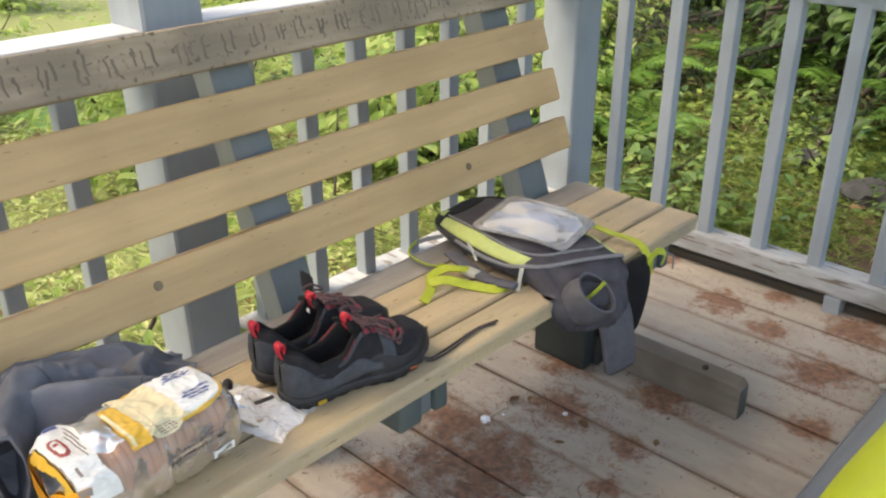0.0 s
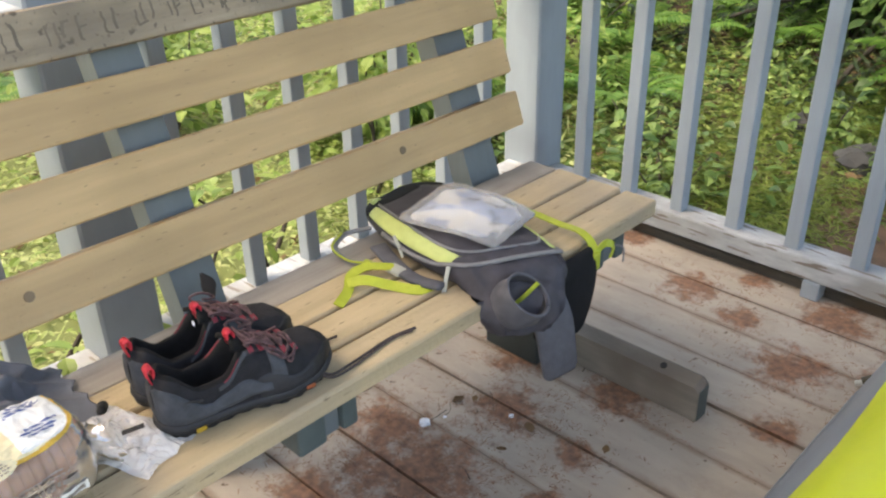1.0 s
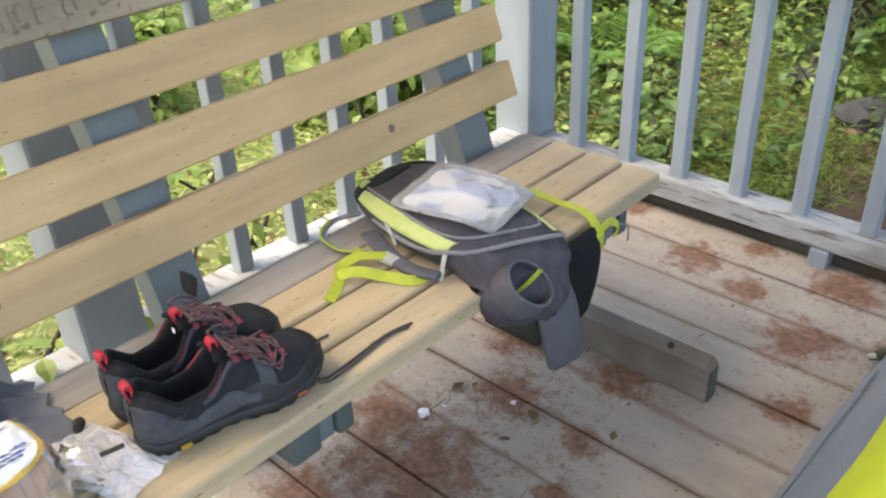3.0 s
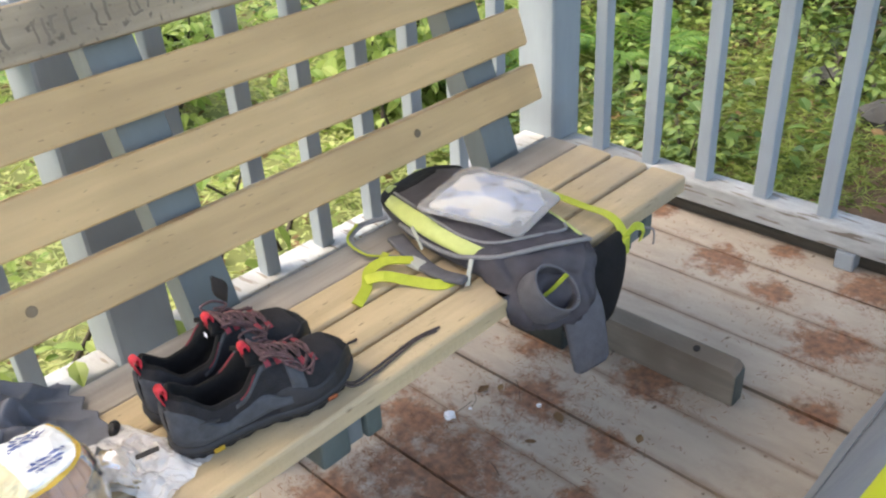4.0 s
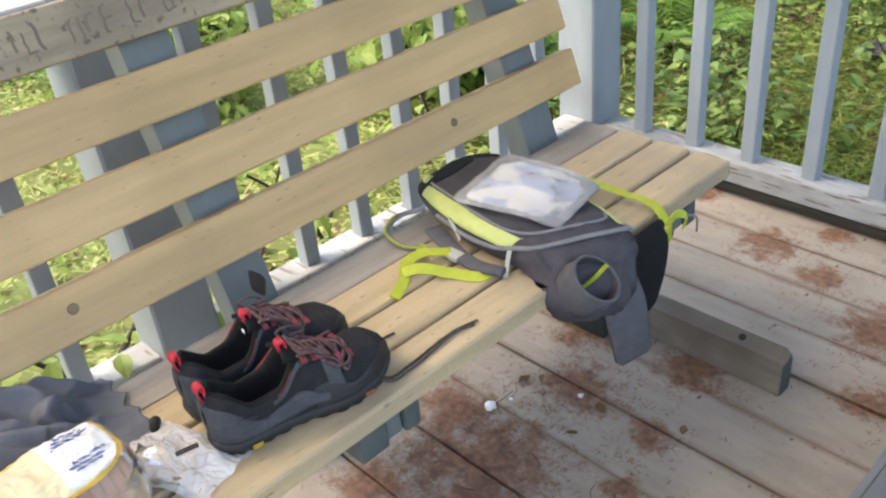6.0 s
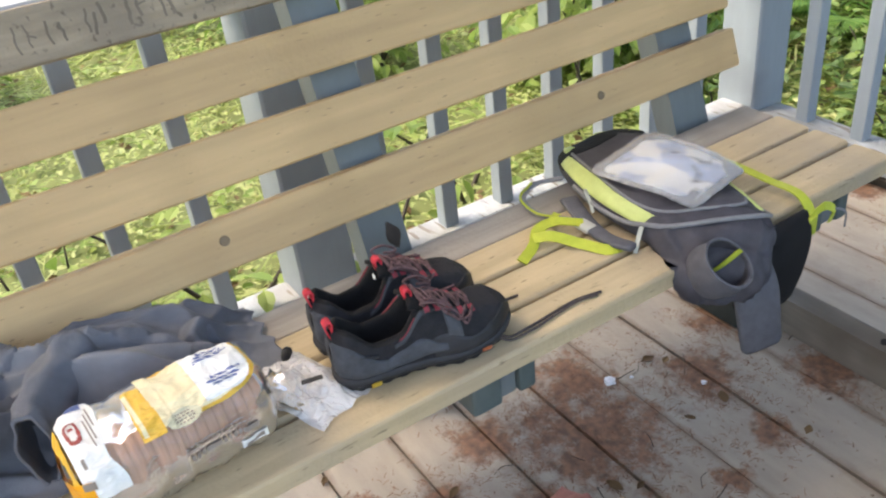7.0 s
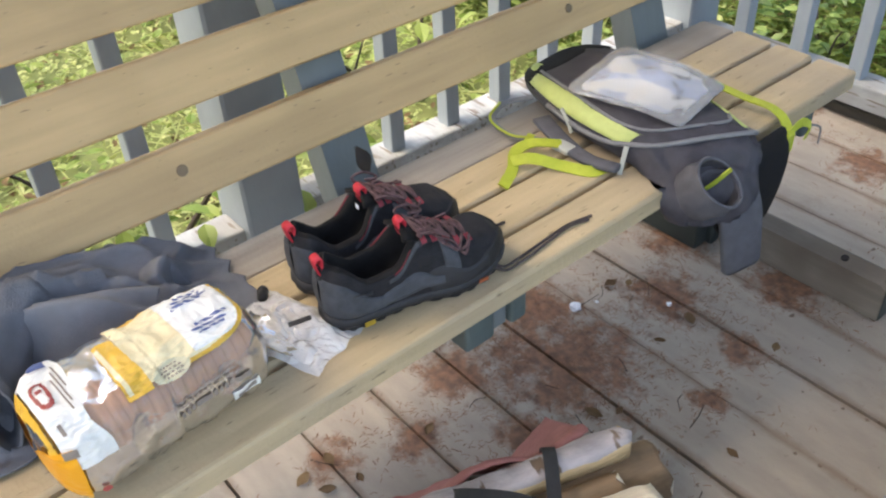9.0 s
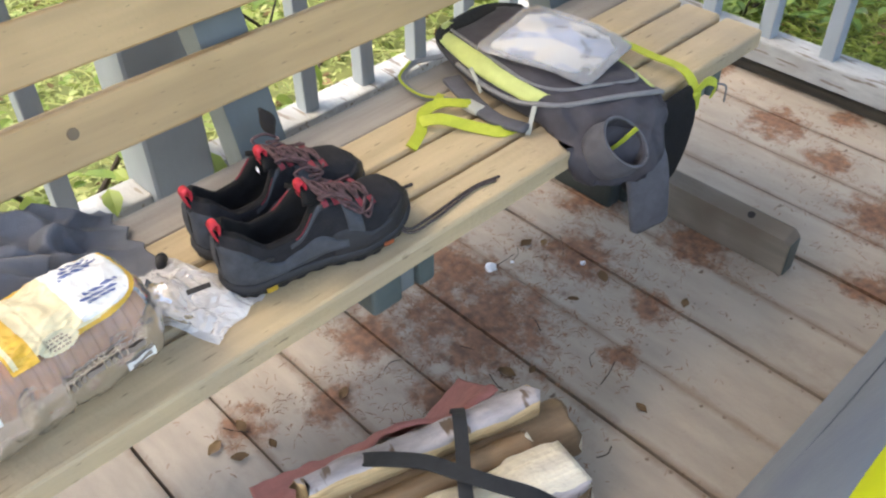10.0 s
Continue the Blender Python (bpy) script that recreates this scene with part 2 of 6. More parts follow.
def mossy():
    """The soil turns to pale moss and grass on the bench's side of the deck."""
    N, L = M_soil.node_tree.nodes, M_soil.node_tree.links
    b_ = N["Principled BSDF"]
    col = b_.inputs["Base Color"].links[0].from_socket
    g = N.new("ShaderNodeNewGeometry")
    sp = N.new("ShaderNodeSeparateXYZ")
    L.new(g.outputs["Position"], sp.inputs[0])
    mr = N.new("ShaderNodeMapRange")
    mr.inputs[1].default_value, mr.inputs[2].default_value, mr.inputs[4].default_value = -1.3, -2.0, 0.85
    L.new(sp.outputs[0], mr.inputs[0])
    mx = N.new("ShaderNodeMix")
    mx.data_type = 'RGBA'
    dg = N.new("ShaderNodeMath")
    dg.operation = 'MULTIPLY_ADD'
    L.new(sp.outputs[0], dg.inputs[0])
    dg.inputs[1].default_value = 0.6
    L.new(sp.outputs[1], dg.inputs[2])
    my = N.new("ShaderNodeMapRange")
    my.inputs[1].default_value, my.inputs[2].default_value = 2.5, 1.5
    L.new(dg.outputs[0], my.inputs[0])
    both = N.new("ShaderNodeMath")
    both.operation = 'MULTIPLY'
    L.new(mr.outputs[0], both.inputs[0])
    L.new(my.outputs[0], both.inputs[1])
    L.new(both.outputs[0], mx.inputs[0])
    L.new(col, mx.inputs[6])
    mx.inputs[7].default_value = (0.20, 0.235, 0.085, 1)
    L.new(mx.outputs[2], b_.inputs["Base Color"])


mossy()
M_bark = mat("dark_bark", (0.055, 0.045, 0.038), rough=0.9, grain=0.4, scale=(14, 14, 3), bump=0.9, bump_scale=25)
M_rock = mat("grey_rock", (0.045, 0.046, 0.045), rough=0.85, grain=0.3, scale=(6, 6, 6), bump=0.6, bump_scale=20)
M_leafb = leaf_mat("bright_leaf", (0.17, 0.28, 0.055), (0.38, 0.47, 0.14), 0.45)
M_leafp = leaf_mat("pale_ground_leaf", (0.33, 0.42, 0.14), (0.56, 0.59, 0.27), 0.4)
M_grassgreen = leaf_mat("soft_grass", (0.13, 0.20, 0.045), (0.27, 0.34, 0.09), 0.45)
M_leafd = leaf_mat("deep_leaf", (0.035, 0.085, 0.022), (0.12, 0.21, 0.05), 0.35)
M_leafm = leaf_mat("mid_green_leaf", (0.06, 0.12, 0.028), (0.26, 0.37, 0.11), 0.4)
M_fern = leaf_mat("fern_leaf", (0.07, 0.17, 0.03), (0.17, 0.31, 0.06), 0.4)
M_needle = leaf_mat("dark_conifer", (0.015, 0.03, 0.015), (0.035, 0.06, 0.025), 0.2)
M_litter = leaf_mat("rust_needles", (0.16, 0.08, 0.045), (0.29, 0.165, 0.10), 0.1, 0.7)
M_deadleaf = leaf_mat("dead_leaf", (0.10, 0.06, 0.03), (0.26, 0.17, 0.085), 0.2, 0.7)
M_black = mat("black_mesh_fabric", (0.006, 0.006, 0.007), rough=0.9, grain=0.3, scale=(60, 60, 60), bump=0.4, bump_scale=500)
M_shoegrey = mat("charcoal_suede", (0.058, 0.064, 0.076), rough=0.8, grain=0.25, scale=(40, 40, 40), bump=0.35, bump_scale=320)
M_rubber = mat("black_rubber", (0.016, 0.016, 0.018), rough=0.55, grain=0.2, scale=(50, 50, 50), bump=0.3, bump_scale=200)
M_midsole = mat("dark_grey_midsole", (0.026, 0.027, 0.032), rough=0.6, grain=0.2, scale=(40, 40, 40), bump=0.2)
M_red = mat("red_webbing", (0.55, 0.03, 0.05), rough=0.6, grain=0.12, scale=(200, 200, 200), bump=0.3, bump_scale=600)
M_lace = mat("grey_red_lace", (0.115, 0.066, 0.070), rough=0.8, grain=0.5, scale=(120, 120, 120), bump=0.3, bump_scale=700)
M_yellowpatch = mat("yellow_logo_print", (0.42, 0.27, 0.03), rough=0.5, grain=0.1, bump=0.1)
M_packdark = mat("charcoal_ripstop", (0.056, 0.053, 0.064), rough=0.6, grain=0.2, scale=(30, 30, 30), bump=0.35, bump_scale=380)
M_packgrey = mat("mid_grey_mesh", (0.105, 0.105, 0.120), rough=0.7, grain=0.15, scale=(40, 40, 40), bump=0.35, bump_scale=420)
M_lime = mat("lime_webbing", (0.43, 0.48, 0.05), rough=0.55, grain=0.1, scale=(60, 60, 60), bump=0.25, bump_scale=600)
M_limepale = mat("pale_lime_panel", (0.50, 0.57, 0.20), rough=0.5, grain=0.08, scale=(40, 40, 40), bump=0.2, bump_scale=400)
M_zip = mat("grey_zip_cord", (0.2, 0.2, 0.21), rough=0.5, grain=0.1, scale=(90, 90, 90), bump=0.3)
M_buckle = mat("pale_plastic_buckle", (0.45, 0.46, 0.42), rough=0.4, grain=0.05, bump=0.05)
M_paper = mat("white_paper", (0.80, 0.84, 0.90), rough=0.7, grain=0.03, bump=0.05)
M_print = mat("printed_sheet", (0.58, 0.68, 0.90), rough=0.6, grain=0.12, scale=(18, 30, 30), bump=0.05, specks=((0.95, 0.98, 1.0), (9, 13, 9), 0.46, 0.52))
M_film = film_mat("clear_film", (0.97, 0.98, 1.0), 0.79, 0.16)
M_crinkle = film_mat("crinkled_clear_film", (0.99, 0.99, 1.0), 0.42, 0.12)
M_breadfilm = film_mat("bread_film", (1.0, 0.98, 0.95), 0.86, 0.26)
M_crust = mat("bread_crust", (0.41, 0.205, 0.115), rough=0.75, grain=0.25, scale=(22, 22, 22), bump=0.4, bump_scale=120,
              second=((0.50, 0.31, 0.19), 0.5, 0.7))
M_lblwhite = mat("white_label_print", (0.80, 0.80, 0.77), rough=0.3, grain=0.02, bump=0.5, bump_scale=38)
M_lblyel = mat("yellow_label_print", (0.78, 0.47, 0.07), rough=0.28, grain=0.06, bump=0.5, bump_scale=38)
M_lblorange = mat("orange_bag_print", (0.80, 0.36, 0.02), rough=0.28, grain=0.08, scale=(10, 10, 10), bump=0.5, bump_scale=38)
M_lblcream = mat("cream_yellow_print", (0.82, 0.72, 0.46), rough=0.28, grain=0.1, scale=(14, 14, 14), bump=0.5, bump_scale=38)
M_lblblue = mat("navy_print", (0.10, 0.14, 0.32), rough=0.35, grain=0.05, bump=0.05)
M_lblgrey = mat("grey_print", (0.27, 0.23, 0.20), rough=0.4, grain=0.05, bump=0.05)
M_lblred = mat("red_print", (0.36, 0.07, 0.06), rough=0.35, grain=0.05, bump=0.05)
M_seal = mat("beige_seal_print", (0.62, 0.58, 0.40), rough=0.35, grain=0.05, bump=0.05)
M_jacket = mat("slate_softshell", (0.148, 0.158, 0.186), rough=0.7, grain=0.15, scale=(24, 14, 24), bump=0.6, bump_scale=500)
M_lining = mat("grey_lining", (0.17, 0.18, 0.205), rough=0.75, grain=0.1, scale=(25, 25, 25), bump=0.25, bump_scale=500)
M_tentgrey = mat("grey_tent_nylon", (0.20, 0.23, 0.26), rough=0.45, grain=0.07, scale=(14, 14, 14), bump=0.2, bump_scale=40,
                 second=((0.16, 0.19, 0.25), 0.45, 0.7))
M_tentlime = mat("lime_tent_nylon", (0.56, 0.62, 0.015), rough=0.4, grain=0.05, scale=(6, 6, 6), bump=0.3, bump_scale=12)
M_pole = mat("dark_tent_webbing", (0.05, 0.045, 0.03), rough=0.6, grain=0.3, scale=(50, 50, 50), bump=0.3)
M_birch = mat("pale_birch_bark", (0.48, 0.435, 0.43), rough=0.7, grain=0.3, scale=(10, 26, 26), bump=0.8, bump_scale=60,
              specks=((0.20, 0.14, 0.10), (50, 18, 18), 0.60, 0.66))
M_split = mat("split_wood_face", (0.84, 0.76, 0.60), rough=0.75, grain=0.22, scale=(3, 60, 60), bump=0.9, bump_scale=90,
              specks=((0.62, 0.50, 0.34), (5, 55, 55), 0.58, 0.74))
M_canvas = mat("faded_red_canvas", (0.40, 0.165, 0.145), rough=0.8, grain=0.12, scale=(40, 40, 40), bump=0.3, bump_scale=500)
M_strap = mat("black_webbing_strap", (0.025, 0.027, 0.03), rough=0.65, grain=0.15, scale=(90, 90, 90), bump=0.4, bump_scale=700)


# ---------------------------------------------------------------- builders
def part(name, bm, material, parent=None, label="", smooth=True, category="", kind="", group=""):
    me = bpy.data.meshes.new(name)
    bm.normal_update()
    bm.to_mesh(me)
    bm.free()
    if smooth:
        me.shade_smooth()
    for mm in (material if isinstance(material, (list, tuple)) else [material]):
        me.materials.append(mm)
    ob = new(name, me)
    if parent is not None:
        ob.parent = parent
    return tagged(ob, label, category, group, kind)


def thing(name, label, category, group="", kind="", at=(0, 0, 0)):
    ob = new(name)
    ob.empty_display_size = 0.05
    ob.location = at
    return tagged(ob, label, category, group, kind)


def box_bm(x0, x1, y0, y1, z0, z1, bevel=0.003, seg=2, bm=None):
    own = bm is None
    bm = bm or bmesh.new()
    r = bmesh.ops.create_cube(bm, size=1, matrix=Matrix.Translation(((x0 + x1) / 2, (y0 + y1) / 2, (z0 + z1) / 2)) @ Matrix.Diagonal((x1 - x0, y1 - y0, z1 - z0, 1)))
    if bevel:
        edges = {e for v in r["verts"] for e in v.link_edges}
        bmesh.ops.bevel(bm, geom=list(edges), offset=bevel, segments=seg, affect='EDGES', profile=0.5)
    return bm


def board_bm(w, h, length, bevel=0.004, wobble=0.0012, seed=0, steps=14):
    """A board along +y from 0, w across x, h thick in z, with softened and slightly wavy edges."""
    bm = bmesh.new()
    b = bevel
    prof = [(-w / 2 + b, -h / 2), (w / 2 - b, -h / 2), (w / 2, -h / 2 + b), (w / 2, h / 2 - b), (w / 2 - b * 0.4, h / 2 - b * 0.4 + 0.0005), (w / 2 - b, h / 2),
            (-w / 2 + b, h / 2), (-w / 2 + b * 0.4, h / 2 - b * 0.4 + 0.0005), (-w / 2, h / 2 - b), (-w / 2, -h / 2 + b)]
    rows = []
    ys = [0, b] + [length * k / steps for k in range(1, steps)] + [length - b, length]
    for k, y in enumerate(ys):
        s = 1 - 0.06 * (k in (0, len(ys) - 1))
        row = []
        for j, (px, pz) in enumerate(prof):
            nx = noise.noise((px * 9 + seed * 7.3, y * 2.1, j * 0.7)) * wobble
            nz = noise.noise((px * 9 + seed * 3.1, y * 2.4 + 5, j * 0.7)) * wobble
            row.append(bm.verts.new((px * s + nx, y, pz * s + nz)))
        rows.append(row)
    n = len(prof)
    for a, c in zip(rows, rows[1:]):
        for j in range(n):
            bm.faces.new((a[j], a[(j + 1) % n], c[(j + 1) % n], c[j]))
    bm.faces.new(rows[0][::-1])
    bm.faces.new(rows[-1])
    bmesh.ops.recalc_face_normals(bm, faces=bm.faces)
    return bm


def loft_bm(rings, closed=True, cap0=True, cap1=True, bm=None):
    bm = bm or bmesh.new()
    vs = [[bm.verts.new(p) for p in ring] for ring in rings]
    n = len(vs[0])
    for a, c in zip(vs, vs[1:]):
        for j in range(n if closed else n - 1):
            bm.faces.new((a[j], a[(j + 1) % n], c[(j + 1) % n], c[j]))
    if closed and cap0:
        bm.faces.new(vs[0][::-1])
    if closed and cap1:
        bm.faces.new(vs[-1])
    return bm


def tube_bm(pts, r, n=8, bm=None, flat=None, taper=None):
    """A tube along points; flat=(width, thickness, up) makes a strap."""
    rings = []
    pts = [Vector(p) for p in pts]
    for k, p in enumerate(pts):
        d = (pts[min(k + 1, len(pts) - 1)] - pts[max(k - 1, 0)]).normalized()
        up = Vector(flat[2]) if flat else Vector((0, 0, 1))
        if abs(d.dot(up)) > 0.97:
            up = Vector((1, 0.1, 0))
        side = d.cross(up).normalized()
        top = side.cross(d).normalized()
        rr = r * (taper[k] if taper else 1)
        if flat:
            w, th = flat[0] / 2, flat[1] / 2
            rings.append([p + side * w * a + top * th * c for a, c in ((-1, -1), (1, -1), (1, 1), (-1, 1))])
        else:
            rings.append([p + (side * math.cos(6.2832 * j / n) + top * math.sin(6.2832 * j / n)) * rr for j in range(n)])
    return loft_bm(rings, bm=bm)


def spline(pts, n=8):
    """Catmull-Rom through points."""
    P = [Vector(p) for p in pts]
    P = [P[0] * 2 - P[1]] + P + [P[-1] * 2 - P[-2]]
    out = []
    for k in range(1, len(P) - 2):
        for j in range(n):
            t = j / n
            a, b, c, d = P[k - 1], P[k], P[k + 1], P[k + 2]
            out.append(0.5 * ((2 * b) + (c - a) * t + (2 * a - 5 * b + 4 * c - d) * t * t + (3 * b - a - 3 * c + d) * t ** 3))
    return out + [P[-2]]


def grid_bm(nu, nv, f, wrap=False):
    bm = bmesh.new()
    vs = [[bm.verts.new(f(u / (nu - (0 if wrap else 1)), v / (nv - 1))) for v in range(nv)] for u in range(nu)]
    for u in range(nu if wrap else nu - 1):
        for v in range(nv - 1):
            bm.faces.new((vs[u][v], vs[(u + 1) % nu][v], vs[(u + 1) % nu][v + 1], vs[u][v + 1]))
    return bm


def thick(ob, t, offset=0.0):
    md = ob.modifiers.new("solid", 'SOLIDIFY')
    md.thickness, md.offset = t, offset
    return ob


def place(ob, x, y, z, rx=0, ry=0, rz=0):
    ob.matrix_basis = pose(x, y, z, rx, ry, rz)
    return ob


def sm(a, b, x):
    t = min(1, max(0, (x - a) / (b - a)))
    return t * t * (3 - 2 * t)


def ramp(knots, t):
    """Smooth curve through (t, value) knots."""
    for (t0, a), (t1, b) in zip(knots, knots[1:]):
        if t <= t1:
            f = min(1, max(0, (t - t0) / (t1 - t0)))
            return a + (b - a) * f * f * (3 - 2 * f)
    return knots[-1][1]


# ---------------------------------------------------------------- structure
DX0, DX1, DY0, DY1 = -1.72, 2.05, -2.3, 2.62
GZ = -0.35


def ground_z(x, y):
    d = max(-1.7 - x, y - 2.6, 0)
    z = GZ + 0.10 * noise.noise((x * 0.35, y * 0.35, 0)) + 0.03 * noise.noise((x * 1.7, y * 1.7, 3)) + 0.02 * min(d, 12)
    return z * 1.0


def ground_bm():
    bm = bmesh.new()
    xs = [-300, -120, -60, -30] + [-18 + 0.3 * k for k in range(81)] + [10, 30, 60, 120, 300]
    ys = [-300, -120, -60, -30, -12] + [-6 + 0.3 * k for k in range(81)] + [24, 40, 60, 120, 300]
    vs = [[bm.verts.new((x, y, ground_z(x, y) if abs(x) < 40 and abs(y) < 40 else GZ + 0.3)) for y in ys] for x in xs]
    for i in range(len(xs) - 1):
        for j in range(len(ys) - 1):
            bm.faces.new((vs[i][j], vs[i + 1][j], vs[i + 1][j + 1], vs[i][j + 1]))
    return bm


part("ground", ground_bm(), M_soil, None, "brown leafy forest soil with green growth", category="ground", kind="structure")

# unseen roof on the deck's posts, its slope and reach set for the light
roof = bmesh.new()
for k in range(17):
    x = DX0 - 0.1 + k * 0.158
    box_bm(x, x + 0.152, -1.0, DY1 + 0.85, 2.56 + 0.20 * k * 0.158, 2.60 + 0.20 * k * 0.158, 0.003, 1, roof)
part("ceiling", roof, M_ceil, None, "unseen board roof over the deck, slope and reach set for the light", smooth=False, category="roof", kind="structure")


def post(x, y, size, z0, z1, label):
    h = size / 2
    bm = bmesh.new()
    c = 0.006
    prof = [(-h + c, -h), (h - c, -h), (h, -h + c), (h, h - c), (h - c, h), (-h + c, h), (-h, h - c), (-h, -h + c)]
    rings = [[(x + a, y + b, z0 + (z1 - z0) * k / 10) for a, b in prof] for k in range(11)]
    loft_bm(rings, bm=bm)
    return part("post", bm, M_paint, None, label, smooth=False, category="post", kind="structure", group="deck posts")


BX, RY = -1.61, 2.515
post(BX, RY, 0.14, GZ - 0.1, 2.57, "thick square corner post in blue-grey paint")
post(BX, 1.005, 0.14, GZ - 0.1, 2.57, "thick square roof post in blue-grey paint behind the bench")
post(BX, -0.55, 0.14, GZ - 0.1, 2.57, "thick square roof post in blue-grey paint behind the bench")
post(0.6, RY, 0.14, GZ - 0.1, 3.02, "thick square roof post in blue-grey paint")
post(1.95, RY, 0.14, GZ - 0.1, 1.02, "thick square corner post in blue-grey paint")
post(1.95, -2.2, 0.14, GZ - 0.1, 1.02, "thick square corner post in blue-grey paint")
post(BX, -2.2, 0.14, GZ - 0.1, 1.02, "thick square corner post in blue-grey paint")

# railing behind the bench (along y) and the one across its end (along x)
BAL = 0.041


def baluster_mesh():
    bm = box_bm(-BAL / 2, BAL / 2, -BAL / 2, BAL / 2, 0.10, 0.880, 0.004, 2)
    me = bpy.data.meshes.new("baluster")
    bm.to_mesh(me)
    bm.free()
    me.materials.append(M_paint)
    return me


BALM = baluster_mesh()


def baluster(parent, x, y, rz=0.0):
    ob = new("baluster", BALM)
    ob.parent = parent
    ob.matrix_basis = pose(x, y, 0, random.uniform(-0.2, 0.2), random.uniform(-0.2, 0.2), rz + random.uniform(-2, 2))
    return ob


rail_b = thing("railing", "blue-grey painted wooden railing with square balusters behind the bench", "railing", "deck railings", "structure")
for a, c in ((1.075, 2.445), (-0.48, 0.935)):
    part("bottom_rail", box_bm(BX - 0.045, BX + 0.045, a, c, 0.055, 0.135, 0.006), M_peel, rail_b, "peeling white bottom rail", smooth=False)
    part("top_rail", box_bm(BX - 0.02, BX + 0.02, a, c, 0.835, 0.894, 0.004), M_paint, rail_b, smooth=False)
    part("rail_cap", box_bm(BX - 0.055, BX + 0.065, a, c, 0.896, 0.930, 0.006), M_white, rail_b, "pale worn top cap", smooth=False)
for k in range(7):
    baluster(rail_b, BX, 1.203 + 0.176 * k)
for k in range(8):
    baluster(rail_b, BX, 0.771 - 0.176 * k)
rail_r = thing("railing", "blue-grey painted wooden railing with peeling bottom rail", "railing", "deck railings", "structure")
part("bottom_rail", box_bm(-1.538, 0.53, RY - 0.045, RY + 0.045, 0.052, 0.118, 0.006), M_peel, rail_r, "peeling weathered bottom rail", smooth=False)
part("top_rail", box_bm(-1.538, 0.53, RY - 0.02, RY + 0.02, 0.865, 0.925, 0.004), M_paint, rail_r, smooth=False)
part("rail_cap", box_bm(-1.538, 0.53, RY - 0.07, RY + 0.07, 0.927, 0.962, 0.006), M_white, rail_r, "pale worn top cap", smooth=False)
for k in range(11):
    baluster(rail_r, -1.402 + 0.1797 * k, RY)
part("support_block", box_bm(-0.625, -0.575, RY - 0.05, RY + 0.0, 0.0, 0.0515, 0.004), M_paint, rail_r, smooth=False)

# added filler strip: the gap's shade and dirt are put into its colour
M_gapfill = mat("dark_gap_filler", (0.095, 0.082, 0.066), rough=0.85, grain=0.35, scale=(4, 30, 30), bump=0.6, bump_scale=50,
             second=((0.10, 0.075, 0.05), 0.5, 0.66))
part("trim", box_bm(-1.538, 1.88, 2.5165, 2.60, -0.25, 0.022, 0.006), M_gapfill, None, "dark filler strip added for the shaded, dirty gap under the railing", smooth=False, category="trim", kind="structure")

# ---------------------------------------------------------------- bench
bench = thing("bench", "tan slatted park bench on grey-green painted supports", "bench")
BY0, BY1 = -0.505, 1.932
SEATX = [-0.833, -0.9290, -1.0250, -1.1165]
for k, x in enumerate(SEATX):
    ob = part("seat_board", board_bm(0.087, 0.040, BY1 - BY0, 0.006, 0.0016, k), M_greyseat if k == 3 else M_seat, bench,
              "grey weathered seat board" if k == 3 else "", smooth=False)
    place(ob, x, BY0, 0.410 - (0.004 if k == 3 else 0))
BU = Vector((-0.336, 0, 0.942)).normalized()
BN = Vector((0.942, 0, 0.336)).normalized()
BORG = Vector((-1.180, 0, 0.517))
BTILT = math.degrees(math.atan2(BN.z, BN.x))
slats = []
for k, s0 in enumerate((0.0, 0.132, 0.264, 0.396)):
    c = BORG + BU * (s0 + 0.043) - BN * 0.019
    w = 0.086
    ob = part("back_slat", board_bm(w, 0.038, BY1 - BY0, 0.004, 0.0012, 10 + k), M_topslat if k == 3 else M_tan, bench,
              "grey weathered top slat with carved writing" if k == 3 else "", smooth=False)
    ob.matrix_basis = Matrix.Translation((c.x, BY0, c.z)) @ (Matrix((-BU, Vector((0, 1, 0)), BN)).transposed()).to_4x4()
    slats.append((ob, c))
# carved writing, as raised bars on the top slat, dark like shaded grooves
rng = random.Random(4)
y = 0.36
top_c = slats[3][1]


def carved(ya, sa, yb, sb, wdt):
    pts = []
    for j in range(5):
        f = j / 4
        p = top_c + BN * 0.0192 + BU * (sa + (sb - sa) * f)
        pts.append((p.x, ya + (yb - ya) * f + rng.uniform(-0.002, 0.002), p.z))
    part("carved_stroke", tube_bm(pts, 0.002, 6, flat=(wdt, 0.0012, tuple(BN))), M_carve, bench, smooth=False)


while y < 1.62:
    for j in range(rng.choice((1, 2, 2, 3))):
        h0, h1 = -rng.uniform(0.010, 0.024), rng.uniform(0.008, 0.024)
        lean = rng.uniform(-0.10, 0.10)
        carved(y - lean * 0.02, h0, y + lean * 0.02, h1, rng.uniform(0.0025, 0.0055))
        if rng.random() < 0.45:
            c0 = rng.choice((h0, (h0 + h1) / 2, h1))
            carved(y, c0, y + rng.uniform(0.010, 0.018), c0 + rng.uniform(-0.006, 0.006), rng.uniform(0.002, 0.004))
        y += rng.uniform(0.011, 0.021)
    y += rng.uniform(0.010, 0.035)


def screw(x, y, z, n):
    bm = bmesh.new()
    n = Vector(n)
    q = n.to_track_quat('Z', 'Y').to_matrix().to_4x4()
    bmesh.ops.create_cone(bm, cap_ends=True, segments=16, radius1=0.0095, radius2=0.008, depth=0.003, matrix=Matrix.Translation((x, y, z)) @ q)
    bmesh.ops.create_cube(bm, size=1, matrix=Matrix.Translation(Vector((x, y, z)) + n * 0.0016) @ q @ Matrix.Diagonal((0.011, 0.002, 0.0008, 1)))
    part("screw", bm, M_screw, bench, "dark screw head", smooth=False)


